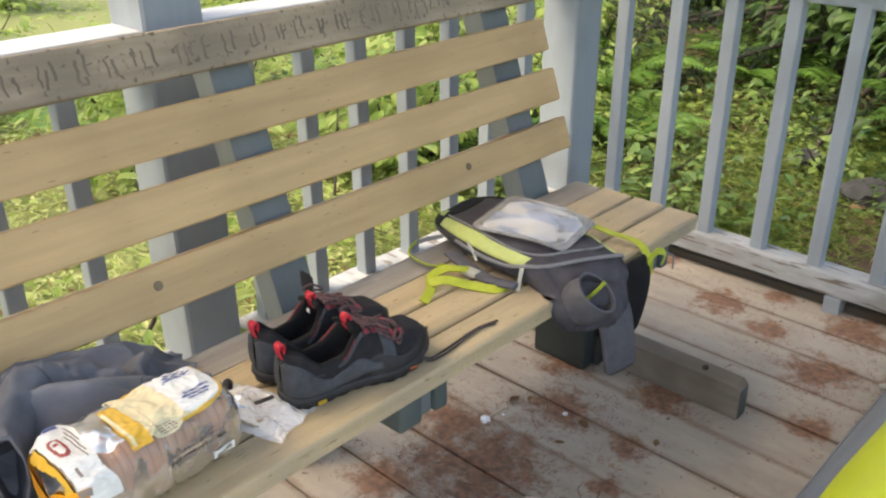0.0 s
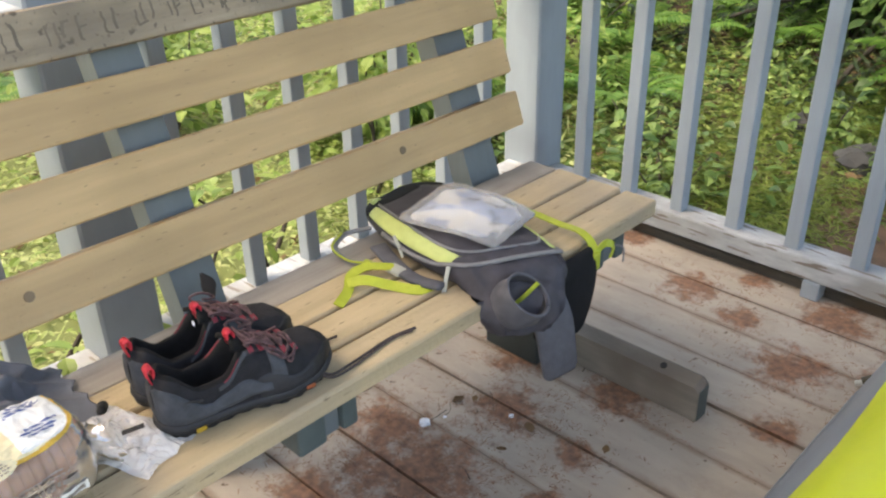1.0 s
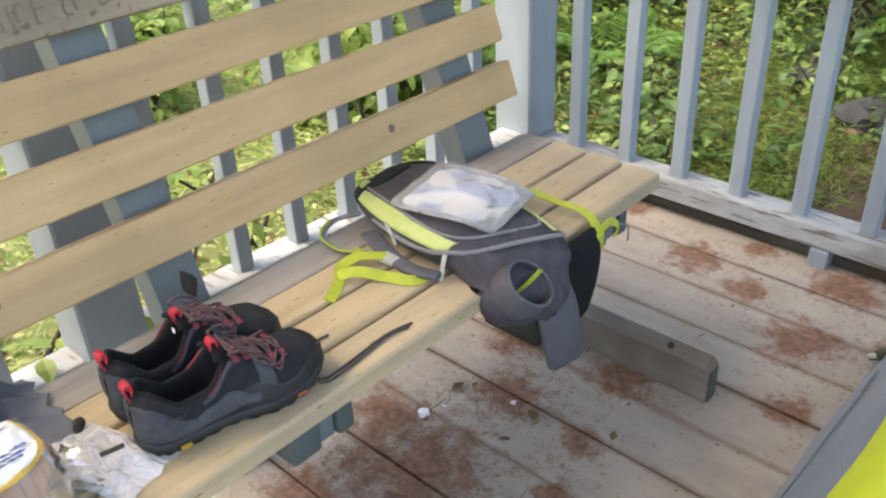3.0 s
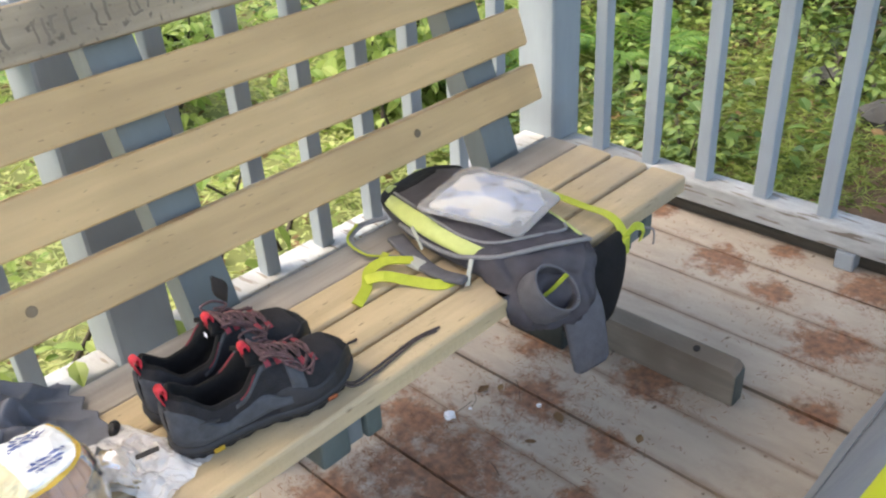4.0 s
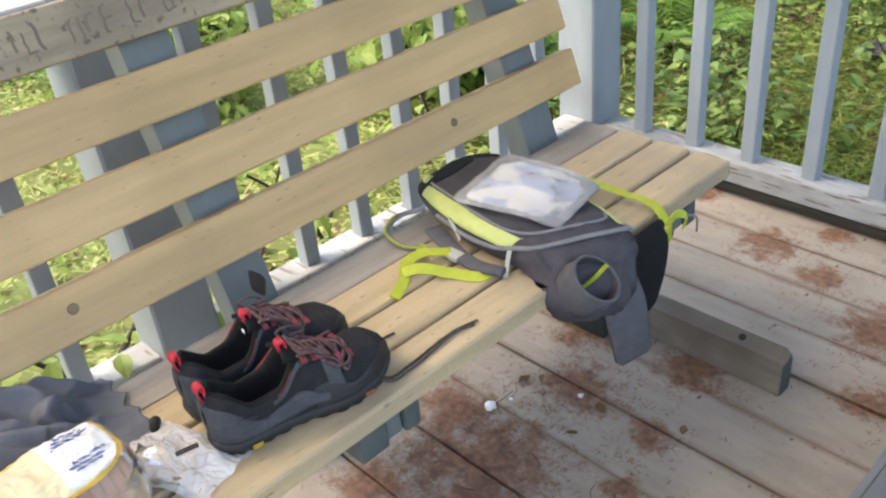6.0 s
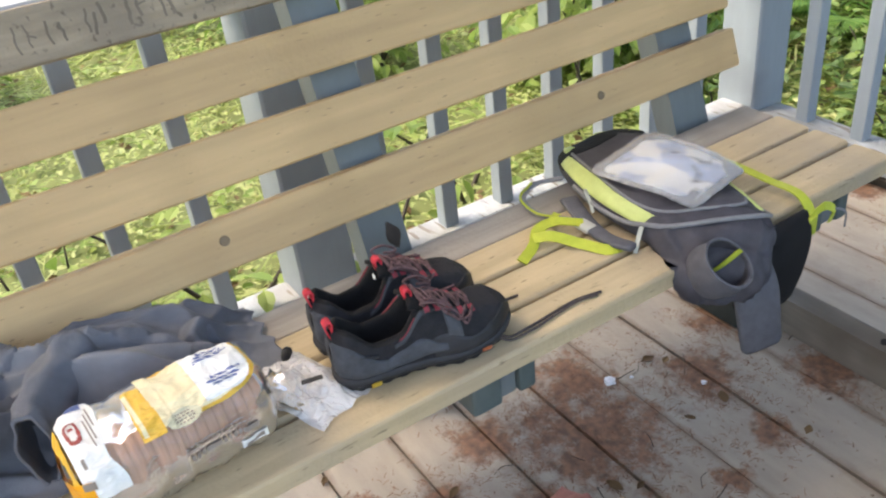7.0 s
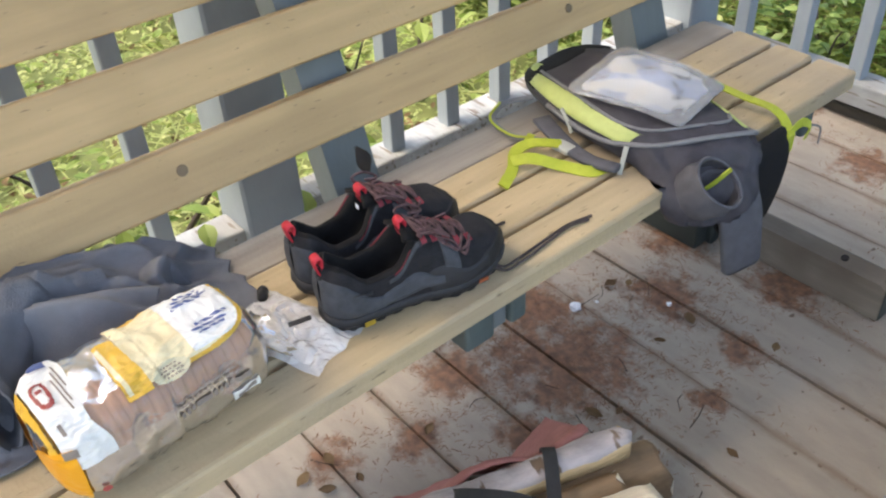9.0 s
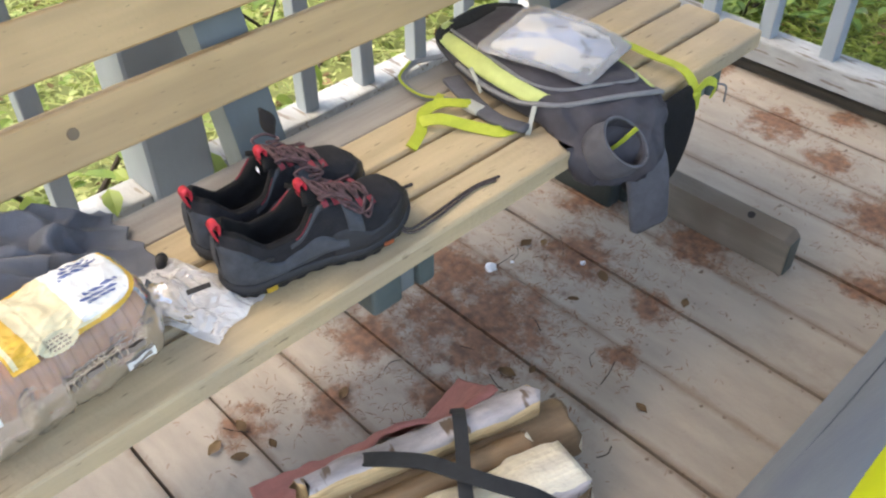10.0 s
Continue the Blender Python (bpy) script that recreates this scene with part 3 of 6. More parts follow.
for y in (0.707, 1.532):
    for s0 in (0.0,):
        p = BORG + BU * (s0 + 0.050) + BN * 0.0012
        screw(p.x, y, p.z, BN)
# back supports, seat bearers, legs and feet
for ya, yb, foot in ((-0.30, -0.21, 0), (0.955, 1.045, 0), (1.745, 1.845, 1)):
    a, c = BORG + BU * -0.16 - BN * 0.041, BORG + BU * 0.47 - BN * 0.041
    rings = []
    for k in range(5):
        p = a + (c - a) * k / 4
        q = p - BN * 0.062
        rings.append([(p.x, ya, p.z), (p.x, yb, p.z), (q.x, yb, q.z), (q.x, ya, q.z)])
    part("back_support", loft_bm(rings), M_support, bench, smooth=False)
    part("seat_bearer", box_bm(-1.19, -0.815, ya - 0.03, ya + 0.028, 0.312, 0.389, 0.006), M_green, bench, smooth=False)
    part("seat_bearer", box_bm(-1.19, -0.817, yb - 0.026, yb + 0.008, 0.312, 0.389, 0.006), M_green, bench, smooth=False)
    part("spacer", box_bm(-1.19, -0.828, ya + 0.0285, yb - 0.0265, 0.312, 0.387, 0.003), M_support, bench, "lighter grey spacer board", smooth=False)
    if foot:
        part("leg", box_bm(-1.12, -0.955, ya - 0.022, ya + 0.018, 0.0, 0.311, 0.005), M_shadeleg, bench, "dark green painted leg, its colour deepened for the under-bench shade", smooth=False)
        part("leg", box_bm(-1.13, -0.94, ya + 0.019, yb - 0.05, 0.0, 0.311, 0.005), M_shadeleg, bench, "dark green painted leg, its colour deepened for the under-bench shade", smooth=False)
    else:
        part("leg", box_bm(-1.28, -1.20, ya + 0.005, yb - 0.01, 0.0, 0.311, 0.005), M_green, bench, smooth=False)
foot = bmesh.new()
rings = []
for x in [-1.25, -1.0, -0.8, -0.62, -0.575, -0.562]:
    rings.append([(x, 1.797, 0.0), (x, 1.838, 0.0), (x, 1.838, 0.098 - (0.012 if x > -0.57 else 0)), (x, 1.830, 0.101 - (0.012 if x > -0.57 else 0)), (x, 1.797, 0.088 - (0.012 if x > -0.57 else 0))])
loft_bm(rings, bm=foot)
part("foot", foot, [M_foot], bench, "weathered grey foot board", smooth=False)
part("foot_end", box_bm(-0.5615, -0.559, 1.7985, 1.8365, 0.002, 0.083, 0.001, 1), M_green, bench, "dark green painted end", smooth=False)
hole = bmesh.new()
bmesh.ops.create_cone(hole, cap_ends=True, segments=14, radius1=0.008, radius2=0.008, depth=0.004, matrix=Matrix.Translation((-0.664, 1.816, 0.0955)) @ Matrix.Rotation(radians(16), 4, 'X'))
part("bolt_head", hole, M_gap, bench, "dark recessed bolt", smooth=False)

leaf = grid_bm(7, 5, lambda u, v: Vector((0.004 + 0.006 * math.sin(3 * u), (v - 0.5) * 0.030 * math.sin(math.pi * min(0.95, max(0.08, u))), (u - 0.5) * 0.052 + 0.004 * math.sin(9 * v))))
wilted = part("dead_leaf", leaf, mat("dark_wilted_leaf", (0.035, 0.028, 0.024), rough=0.8, grain=0.3, bump=0.3), None, "dark wilted leaf stuck to the bench's back support", category="leaf")
thick(wilted, 0.001)
place(wilted, -1.150, 0.990, 0.478, 12, -18, 0)

# ---------------------------------------------------------------- hiking shoes
SEAT = 0.4305


M_shoemesh = mat("dark_shoe_mesh", (0.014, 0.014, 0.018), rough=0.8, grain=0.3, scale=(60, 60, 60), bump=0.5, bump_scale=420)


M_darklace = mat("dark_grey_lace", (0.075, 0.058, 0.055), rough=0.8, grain=0.4, scale=(120, 120, 120), bump=0.3, bump_scale=700)
M_lacered = mat("dull_red_webbing", (0.24, 0.035, 0.05), rough=0.7, grain=0.2, scale=(150, 150, 150), bump=0.3)


def shoe(label, x, y, rz, mirror, LEN=0.290):
    """A hiking shoe, heel at the origin, toe along +y, standing on z = 0; the inner side faces its mate."""
    ob = thing("hiking_shoe", label, "shoe", "pair of shoes")
    inner = 1 if mirror else -1

    def half(t, side):
        w = ramp([(0, 0.035), (0.22, 0.0375), (0.44, 0.036 if side == inner else 0.040), (0.70, 0.0485), (0.84, 0.0475), (1, 0.042)], t)
        e0, e1 = t / 0.13, (1 - t) / 0.17
        if e0 < 1:
            w *= math.sqrt(max(0, 1 - (1 - e0) ** 2)) ** 0.9
        if e1 < 1:
            w *= math.sqrt(max(0, 1 - (1 - e1) ** 2)) ** 0.95
        return w

    def bend(t):
        return -inner * 0.010 * sm(0.3, 0.7, t) + inner * 0.012 * sm(0.6, 1, t)

    def spring(t):
        return 0.014 * sm(0.74, 1.0, t) ** 1.4 + 0.003 * sm(0.12, 0.0, t)

    def top(t):
        z = ramp([(0, 0.106), (0.06, 0.106), (0.22, 0.072), (0.33, 0.074), (0.48, 0.110), (0.58, 0.103), (0.70, 0.083), (0.80, 0.076), (0.90, 0.072), (1.0, 0.050)], t)
        return z

    def opening(t):
        return ramp([(0.012, 0.0), (0.07, 0.023), (0.2, 0.033), (0.36, 0.034), (0.47, 0.025), (0.545, 0.0)], t)

    def surf(t, v, side, push=0.0):
        w, o, z1 = half(t, side) + 0.001, opening(t), top(t)
        z0 = 0.024 + spring(t)
        o = min(o, w)
        th = v * math.pi / 2
        toe = sm(0.55, 0.85, t)
        p = 0.62 - 0.10 * toe
        q = 0.95 - 0.25 * toe
        px = o + (w - o) * max(0.0, math.cos(th)) ** p if v < 0.999 else o
        pz = z0 + (z1 - z0) * math.sin(th) ** q
        mid = math.sin(math.pi * v)
        wr = 0.0022 * noise.noise((t * 9 + side, v * 5, 2.0 + side)) * mid + 0.0012 * noise.noise((t * 26, v * 9, side * 3)) * mid * (1 - toe)
        k = (push + wr + 0.004 * mid * sm(0.16, 0.03, t))
        yy = LEN * t
        ny = -sm(0.14, 0.0, t) + sm(0.84, 1.0, t)
        return Vector((side * (px + k * math.cos(th) * (1 - abs(ny) * 0.6)) + bend(t), yy + k * ny + (0.006 * math.sin(th) * (1 - t / 0.10) if t < 0.10 else 0), pz + k * math.sin(th)))

    NT = 64
    ts = [0.5 - 0.5 * math.cos(math.pi * k / (NT - 1)) for k in range(NT)]
    # sole: lugged rubber, then a thin dark midsole
    def ring(z, g, lug=0.0):
        left = [(half(t, 1) + g, t) for t in ts]
        right = [(half(t, -1) + g, t) for t in reversed(ts[1:-1])]
        out = []
        for side, row in ((1, left), (-1, right)):
            for k, (w, t) in enumerate(row):
                gy = g * ((1 if t > 0.9 else 0) - (1 if t < 0.1 else 0))
                arch = 0.004 * math.exp(-((t - 0.42) / 0.10) ** 2) if lug else 0
                out.append((side * max(0, w - (lug if (k // 2) % 2 else 0)) + bend(t), LEN * t + gy, z + spring(t) + arch))
        return out
    part("outsole", loft_bm([ring(0.0, -0.004, 0.003), ring(0.003, 0.0, 0.003), ring(0.011, 0.001)]), M_rubber, ob, smooth=False)
    part("midsole", loft_bm([ring(0.011, 0.001), ring(0.015, 0.0035), ring(0.022, 0.003), ring(0.026, 0.0)]), M_midsole, ob, "dark grey moulded midsole")

    # upper, with the padded collar rolling over into the lining
    bm = bmesh.new()
    NV = 13
    for side in (1, -1):
        rows = []
        for t in ts:
            row = [bm.verts.new(surf(t, v / (NV - 1), side)) for v in range(NV)]
            o, z1 = opening(t), top(t)
            e = row[-1].co
            for dx, dz in ((0.004, 0.003), (0.0085, 0.001), (0.0105, -0.012), (0.009, -0.034)):
                q = max(0.0, o - dx)
                row.append(bm.verts.new((side * q + bend(t), e.y, max(0.036, z1 + dz) if q > 0 else min(z1, max(0.036, z1 + dz)))))
            row.append(bm.verts.new((bend(t), e.y, 0.036)))
            rows.append(row)
        for k, (r0, r1) in enumerate(zip(rows, rows[1:])):
            inside = ts[k + 1] < 0.54
            for j in range(len(r0) - 1):
                if j >= NV - 1 and not inside:
                    continue
                f = bm.faces.new((r0[j], r1[j], r1[j + 1], r0[j + 1]) if side == 1 else (r0[j + 1], r1[j + 1], r1[j], r0[j]))
                f.material_index = 1 if j >= NV - 3 and inside else 0
    bmesh.ops.remove_doubles(bm, verts=bm.verts, dist=0.0002)
    part("upper", bm, [M_shoemesh, M_black], ob, "black mesh upper with a padded collar")

    def panel(name, side, t0, t1, lo, hi, material, push, label="", nu=22, nv=8):
        def f(u, v):
            t = t0 + (t1 - t0) * u
            a, b = lo(u), hi(u)
            e = min(u, 1 - u, v, 1 - v)
            return surf(t, a + (b - a) * v, side, push if e > 0.001 else 0.0004)
        part(name, grid_bm(nu, nv, f), material, ob, label)

    for side in (1, -1):
        panel("toe_cap", side, 0.80, 0.998, lambda u: 0.0, lambda u: 0.30 + 0.55 * u ** 1.5, M_rubber, 0.0022, "black rubber toe cap", 20, 12)
        panel("heel_counter", side, 0.0, 0.27, lambda u: 0.02, lambda u: 0.56 - 0.30 * u ** 1.3, M_shoegrey, 0.0042, "slate suede heel counter")
        panel("side_panel", side, 0.20, 0.58, lambda u: 0.03 + 0.05 * u, lambda u: 0.20 + 0.26 * math.sin(math.pi * min(1, u * 1.1)) ** 1.5 * (1 - 0.5 * u), M_shoegrey, 0.0040, "slate suede side panel")
        panel("quarter", side, 0.30, 0.47, lambda u: 0.50 + 0.22 * u, lambda u: 0.64 + 0.26 * u, M_shoegrey, 0.0044, "slate suede ankle panel")
        panel("rand", side, 0.50, 0.84, lambda u: 0.0, lambda u: 0.26 + 0.06 * math.sin(7 * u), M_midsole, 0.0026, "dark toe rand")
        panel("vamp_strip", side, 0.58, 0.66, lambda u: 0.24, lambda u: 0.74, M_shoegrey, 0.0034, "dark vamp strip")
        panel("eyestay", side, 0.47, 0.76, lambda u: 0.70 + 0.05 * u, lambda u: 0.90 - 0.02 * u, M_midsole, 0.0030, "dark eyestay")
        panel("logo_wedge", side, 0.10, 0.21, lambda u: 0.32 + 0.10 * u, lambda u: 0.34 + 0.22 * u, M_midsole, 0.0046, "dark wedge print", 10, 4)
        panel("red_stripe", side, 0.33, 0.43, lambda u: 0.72 + 0.16 * u, lambda u: 0.79 + 0.14 * u, M_lacered, 0.0040, "thin red stripe", 10, 4)
    outer = -inner
    yp = surf(0.17, 0.0, outer) + Vector((outer * 0.0046, 0, -0.012))
    part("sole_tag", box_bm(yp.x - 0.001, yp.x + 0.001, yp.y - 0.008, yp.y + 0.008, yp.z - 0.004, yp.z + 0.004, 0.0006, 1), M_yellowpatch, ob, "small yellow print", smooth=False)
    rp = surf(0.78, 0.0, outer) + Vector((outer * 0.0040, 0, -0.010))
    part("sole_tag", box_bm(rp.x - 0.0012, rp.x + 0.0012, rp.y - 0.008, rp.y + 0.008, rp.z - 0.003, rp.z + 0.003, 0.0006, 1), M_orange, ob, "small orange sole insert", smooth=False)

    # tongue
    def tongue(u, v):
        t = 0.66 - 0.235 * v
        x_ = (u - 0.5) * 2
        w = 0.016 + 0.011 * v
        z = (top(t) if t > 0.48 else 0.113 + 0.007 * (0.48 - t) / 0.06) + 0.003 - 0.008 * x_ * x_
        return Vector((x_ * w + bend(t), LEN * t - 0.006 * x_ * x_ * v, z))
    thick(part("tongue", grid_bm(9, 12, tongue), M_black, ob, "padded black tongue"), 0.007)

    # laces: crossings over the tongue, loops of webbing, slack tangle down the outer side
    def eye(k, side):
        t = 0.745 - 0.062 * k
        p = surf(t, 0.87, side, 0.004)
        return p
    for k in range(5):
        p, q = eye(k, -1), eye(k, 1)
        part("lace", tube_bm(spline([p, (p + q) / 2 + Vector((0, 0.002, 0.006)), q], 5), 0.0023, 6), M_lace, ob)
        if k < 4:
            for sd in (-1, 1):
                a, b = eye(k, sd), eye(k + 1, -sd)
                part("lace", tube_bm(spline([a, (a + b) / 2 + Vector((0, 0, 0.007 + 0.002 * sd)), b], 5), 0.0022, 6), M_lace, ob)
        for sd in (-1, 1):
            t = 0.745 - 0.062 * k
            web = [surf(t, vv, sd, 0.005) for vv in (0.88, 0.80, 0.70)]
            part("eyelet_loop", tube_bm(spline(web, 3), 0, flat=(0.008, 0.0014, (sd * 0.7, 0.1, 0.7))), M_lacered, ob, "dull red lace loop", smooth=False)
    rl = random.Random(3 if mirror else 5)
    for n in range(5):
        sd = outer if n < 3 else inner
        pts = [eye(4, sd * (1 if n % 2 else -1)) + Vector((0, 0, 0.004))]
        for j in range(6):
            t = 0.50 + 0.045 * j + rl.uniform(-0.02, 0.03)
            v = max(0.36, 0.94 - 0.10 * j + rl.uniform(-0.10, 0.10) + (0.35 if j > 4 else 0))
            pts.append(surf(min(0.82, t), min(0.97, v), sd, 0.005 + rl.uniform(0, 0.006)))
        part("lace", tube_bm(spline(pts, 6), 0.0022, 6), M_lace, ob)
    for n in range(2):
        sd = 1 if n else -1
        e = eye(4, sd)
        bow = [e, e + Vector((sd * 0.006, -0.008, 0.012)), e + Vector((sd * 0.012, 0.014, 0.010)), e + Vector((sd * 0.014, 0.034, -0.004)), e + Vector((sd * 0.002, 0.030, -0.002)), e + Vector((-sd * 0.006, 0.008, 0.008))]
        part("lace", tube_bm(spline(bow, 6), 0.0022, 6), M_lace, ob)
    # pull loops: one at the heel, one on the tongue
    for (py, pz, lean) in ((0.003, 0.108, -0.004), (LEN * 0.44, 0.119, 0.004)):
        loop = spline([(0, py, pz - 0.014), (0, py + lean * 0.9, pz - 0.002), (0, py + lean * 1.3, pz + 0.010), (0, py - lean * 0.2, pz + 0.014), (0, py - lean * 1.3, pz + 0.009), (0, py - lean * 0.6, pz - 0.008)], 5)
        bx = bend(py / LEN)
        thick(part("pull_loop", loft_bm([[Vector((bx - 0.0085, p.y, p.z)), Vector((bx + 0.0085, p.y, p.z))] for p in loop], closed=False), M_red, ob, "bright red pull loop"), 0.0022)
    if mirror:
        part("size_tag", box_bm(-0.004, 0.004, LEN * 0.405, LEN * 0.408, 0.098, 0.106, 0.0004, 1), M_paper, ob, "small white tag inside the tongue", smooth=False)
    place(ob, x, y, SEAT, 0, 0, rz)
    return ob


M_orange = mat("orange_rubber", (0.36, 0.10, 0.04), rough=0.6, grain=0.1, bump=0.1)
near = shoe("charcoal hiking shoe with red pull loops, laces undone, on the bench", -0.899, 0.742, -8, False)
far = shoe("charcoal hiking shoe with red pull loops, standing behind its mate", -0.986, 0.754, -4, True, 0.276)
# loose laces that trail along the seat
for k, (pts, r) in enumerate((([(-0.846, 0.985, SEAT + 0.030), (-0.818, 1.000, SEAT + 0.010), (-0.822, 1.045, SEAT + 0.003), (-0.826, 1.095, SEAT + 0.003), (-0.829, 1.15, SEAT + 0.003), (-0.820, 1.196, SEAT + 0.003)], 0.0024),
                             ([(-0.850, 0.975, SEAT + 0.034), (-0.812, 0.995, SEAT + 0.010), (-0.813, 1.045, SEAT + 0.003), (-0.819, 1.095, SEAT + 0.003), (-0.8245, 1.15, SEAT + 0.003), (-0.816, 1.185, SEAT + 0.003)], 0.0021),
                             ([(-0.905, 1.02, SEAT + 0.02), (-0.902, 1.045, SEAT + 0.006), (-0.905, 1.065, SEAT + 0.003), (-0.902, 1.085, SEAT + 0.003)], 0.0024))):
    part("trailing_lace", tube_bm([near.matrix_basis.inverted() @ p for p in spline(pts, 6)], r, 6), M_darklace, near, "dark trailing lace")

# ---------------------------------------------------------------- bread in its bag
bread = thing("bread_loaf", "sliced brown loaf in a clear printed plastic bag on the bench", "bread", at=(0, 0, 0))
BL, BW, BH = 0.282, 0.148, 0.124


def bag_pt(a, t, grow=0.0, wrinkle=1.0):
    """Point on the loaf's bag; a round the section, t along the loaf from the near to the far end."""
    e = min(t, 1 - t)
    end = 1 - (1 - min(1, e / 0.13)) ** 2.2
    end = math.sqrt(max(0.0, end))
    if t < 0.5:
        sx, sz = 0.80 * end + 0.20 * min(1, e / 0.02) * (t > 0), 0.75 * end + 0.22 * (t > 0)
    else:
        sx, sz = 0.70 * end + 0.25 * (t < 1), 0.75 * end + 0.2 * (t < 1)
    c, s = math.cos(a), math.sin(a)
    k = 0.62
    x = (abs(c) ** k) * (1 if c > 0 else -1)
    z = (abs(s) ** k) * (1 if s > 0 else -1)
    wr = 0.0058 * noise.noise((c * 3, s * 3, t * 9)) + 0.0036 * (0.4 - abs(noise.noise((c * 6, s * 6, t * 14 + 4)))) + 0.0016 * noise.noise((c * 14, s * 14, t * 30))
    r = 1 + grow / 0.06
    return Vector(((BW / 2 * sx * r + wr * wrinkle) * x, (t - 0.5) * (BL + 2 * grow), BH / 2 + (BH / 2 * sz * r + wr * wrinkle) * max(z, -0.985)))


def loaf_pt(a, t):
    g = -0.004 - 0.0022 * (0.5 + 0.5 * math.cos(t * 2 * math.pi * 19)) ** 4
    p = bag_pt(a, t, g, 0.0)
    return p


NA = 56
bm = bmesh.new()
rows = [[bm.verts.new(loaf_pt(2 * math.pi * j / NA, 0.02 + 0.96 * k / 114)) for j in range(NA)] for k in range(115)]
for r0, r1 in zip(rows, rows[1:]):
    for j in range(NA):
        bm.faces.new((r0[j], r0[(j + 1) % NA], r1[(j + 1) % NA], r1[j]))
bm.faces.new(rows[0][::-1])
bm.faces.new(rows[-1])
part("loaf", bm, M_crust, bread, "sliced brown bread")
bm = bmesh.new()
rows = [[bm.verts.new(bag_pt(2 * math.pi * j / NA, k / 60)) for j in range(NA)] for k in range(61)]
for r0, r1 in zip(rows, rows[1:]):
    for j in range(NA):
        bm.faces.new((r0[j], r0[(j + 1) % NA], r1[(j + 1) % NA], r1[j]))
part("bag", bm, M_breadfilm, bread, "clear crinkled plastic bag").visible_shadow = False


def print_patch(name, a0, a1, t0, t1, material, inside=None, lift=0.0012, label="", nu=26, nv=26):
    bm = bmesh.new()
    vs = {}
    for i in range(nu + 1):
        for j in range(nv + 1):
            vs[i, j] = (i / nu, j / nv)
    made = {}

    def get(i, j):
        if (i, j) not in made:
            u, v = vs[i, j]
            made[i, j] = bm.verts.new(bag_pt(a0 + (a1 - a0) * u, t0 + (t1 - t0) * v, lift))
        return made[i, j]
    for i in range(nu):
        for j in range(nv):
            if inside is None or inside((i + 0.5) / nu * 2 - 1, (j + 0.5) / nv * 2 - 1):
                bm.faces.new((get(i, j), get(i + 1, j), get(i + 1, j + 1), get(i, j + 1)))
    part(name, bm, material, bread, label)


D = radians
oval = lambda u, v: u * u + v * v < 1
print_patch("oval_border", D(46), D(140), 0.50, 0.955, M_lblyel, lambda u, v: (u * u + v * v < 1 if v > 0 else abs(u) < 1), 0.0012, "yellow oval label border", 70, 70)
print_patch("oval_label", D(52), D(136), 0.44, 0.935, M_lblcream, lambda u, v: (u * u + v * v < 1 if v > 0 else abs(u) < 1), 0.0020, "cream-yellow label", 70, 70)
print_patch("white_label", D(56), D(131), 0.66, 0.925, M_lblwhite, lambda u, v: u * u + max(0, v) ** 2 < 1, 0.0027, "white label", 70, 60)
for j, (aa, ta, tb) in enumerate(((58, 0.72, 0.84), (63, 0.70, 0.86), (68, 0.73, 0.88), (82, 0.70, 0.84), (87, 0.72, 0.88), (92, 0.74, 0.86), (97, 0.77, 0.85))):
    print_patch("logo_shape", D(aa + 14), D(aa + 17.2), ta, tb, M_lblblue, (lambda u, v: math.sin(v * 9 + j * 2 + u * 1.5) > -0.75), 0.0034, "navy logo shape", 8, 30)
print_patch("yellow_band", D(44), D(104), 0.335, 0.455, M_lblyel, lambda u, v: abs(v) < 0.9 - 0.25 * max(0, u), 0.0030, "yellow printed band", 60, 40)
print_patch("cream_patch", D(50), D(98), 0.352, 0.372, M_lblcream, None, 0.0036, "cream print")
print_patch("round_seal", D(38), D(66), 0.46, 0.62, M_seal, oval, 0.0042, "round beige seal", 24, 24)
for j in range(4):
    print_patch("seal_text", D(43 + 5 * j), D(45.5 + 5 * j), 0.49 + 0.01 * abs(j - 1.5), 0.59 - 0.01 * abs(j - 1.5), M_lblgrey, lambda u, v: math.sin(v * 14 + j) > -0.5, 0.005, "dark bar of print", 3, 24)
print_patch("white_end_panel", D(4), D(165), 0.05, 0.235, M_lblwhite, lambda u, v: v < 0.75 + 0.2 * math.sin(u * 5), 0.0022, "white printed end panel", 90, 60)
print_patch("orange_end", D(-40), D(215), 0.0, 0.085, M_lblorange, lambda u, v: u < -0.45 or u > 0.62, 0.0032, "orange printed bag end", 90, 16)
print_patch("yellow_stripe", D(20), D(150), 0.012, 0.048, M_lblyel, lambda u, v: abs(v) < 0.6 + 0.3 * math.sin(4 * u), 0.0026, "yellow printed stripe", 60, 10)
print_patch("blue_square", D(118), D(134), 0.12, 0.19, M_lblblue, None, 0.0034, "navy square print", 6, 6)
print_patch("red_emblem", D(84), D(102), 0.075, 0.14, M_lblred, lambda u, v: 0.40 < u * u + v * v < 1 or (abs(u) < 0.18 and abs(v) < 0.35), 0.0034, "red emblem print", 16, 16)
print_patch("print_bar", D(50), D(66), 0.085, 0.10, M_lblgrey, None, 0.0034, "grey bar of print", 4, 4)
for j in range(3):
    print_patch("print_bar", D(72 + 9 * j), D(98 + 9 * j), 0.165 + 0.016 * j, 0.172 + 0.016 * j, M_lblgrey, None, 0.0034, "grey bar of print", 8, 2)
print_patch("grey_square", D(18), D(30), 0.05, 0.10, M_lblgrey, None, 0.0034, "grey square print", 5, 5)
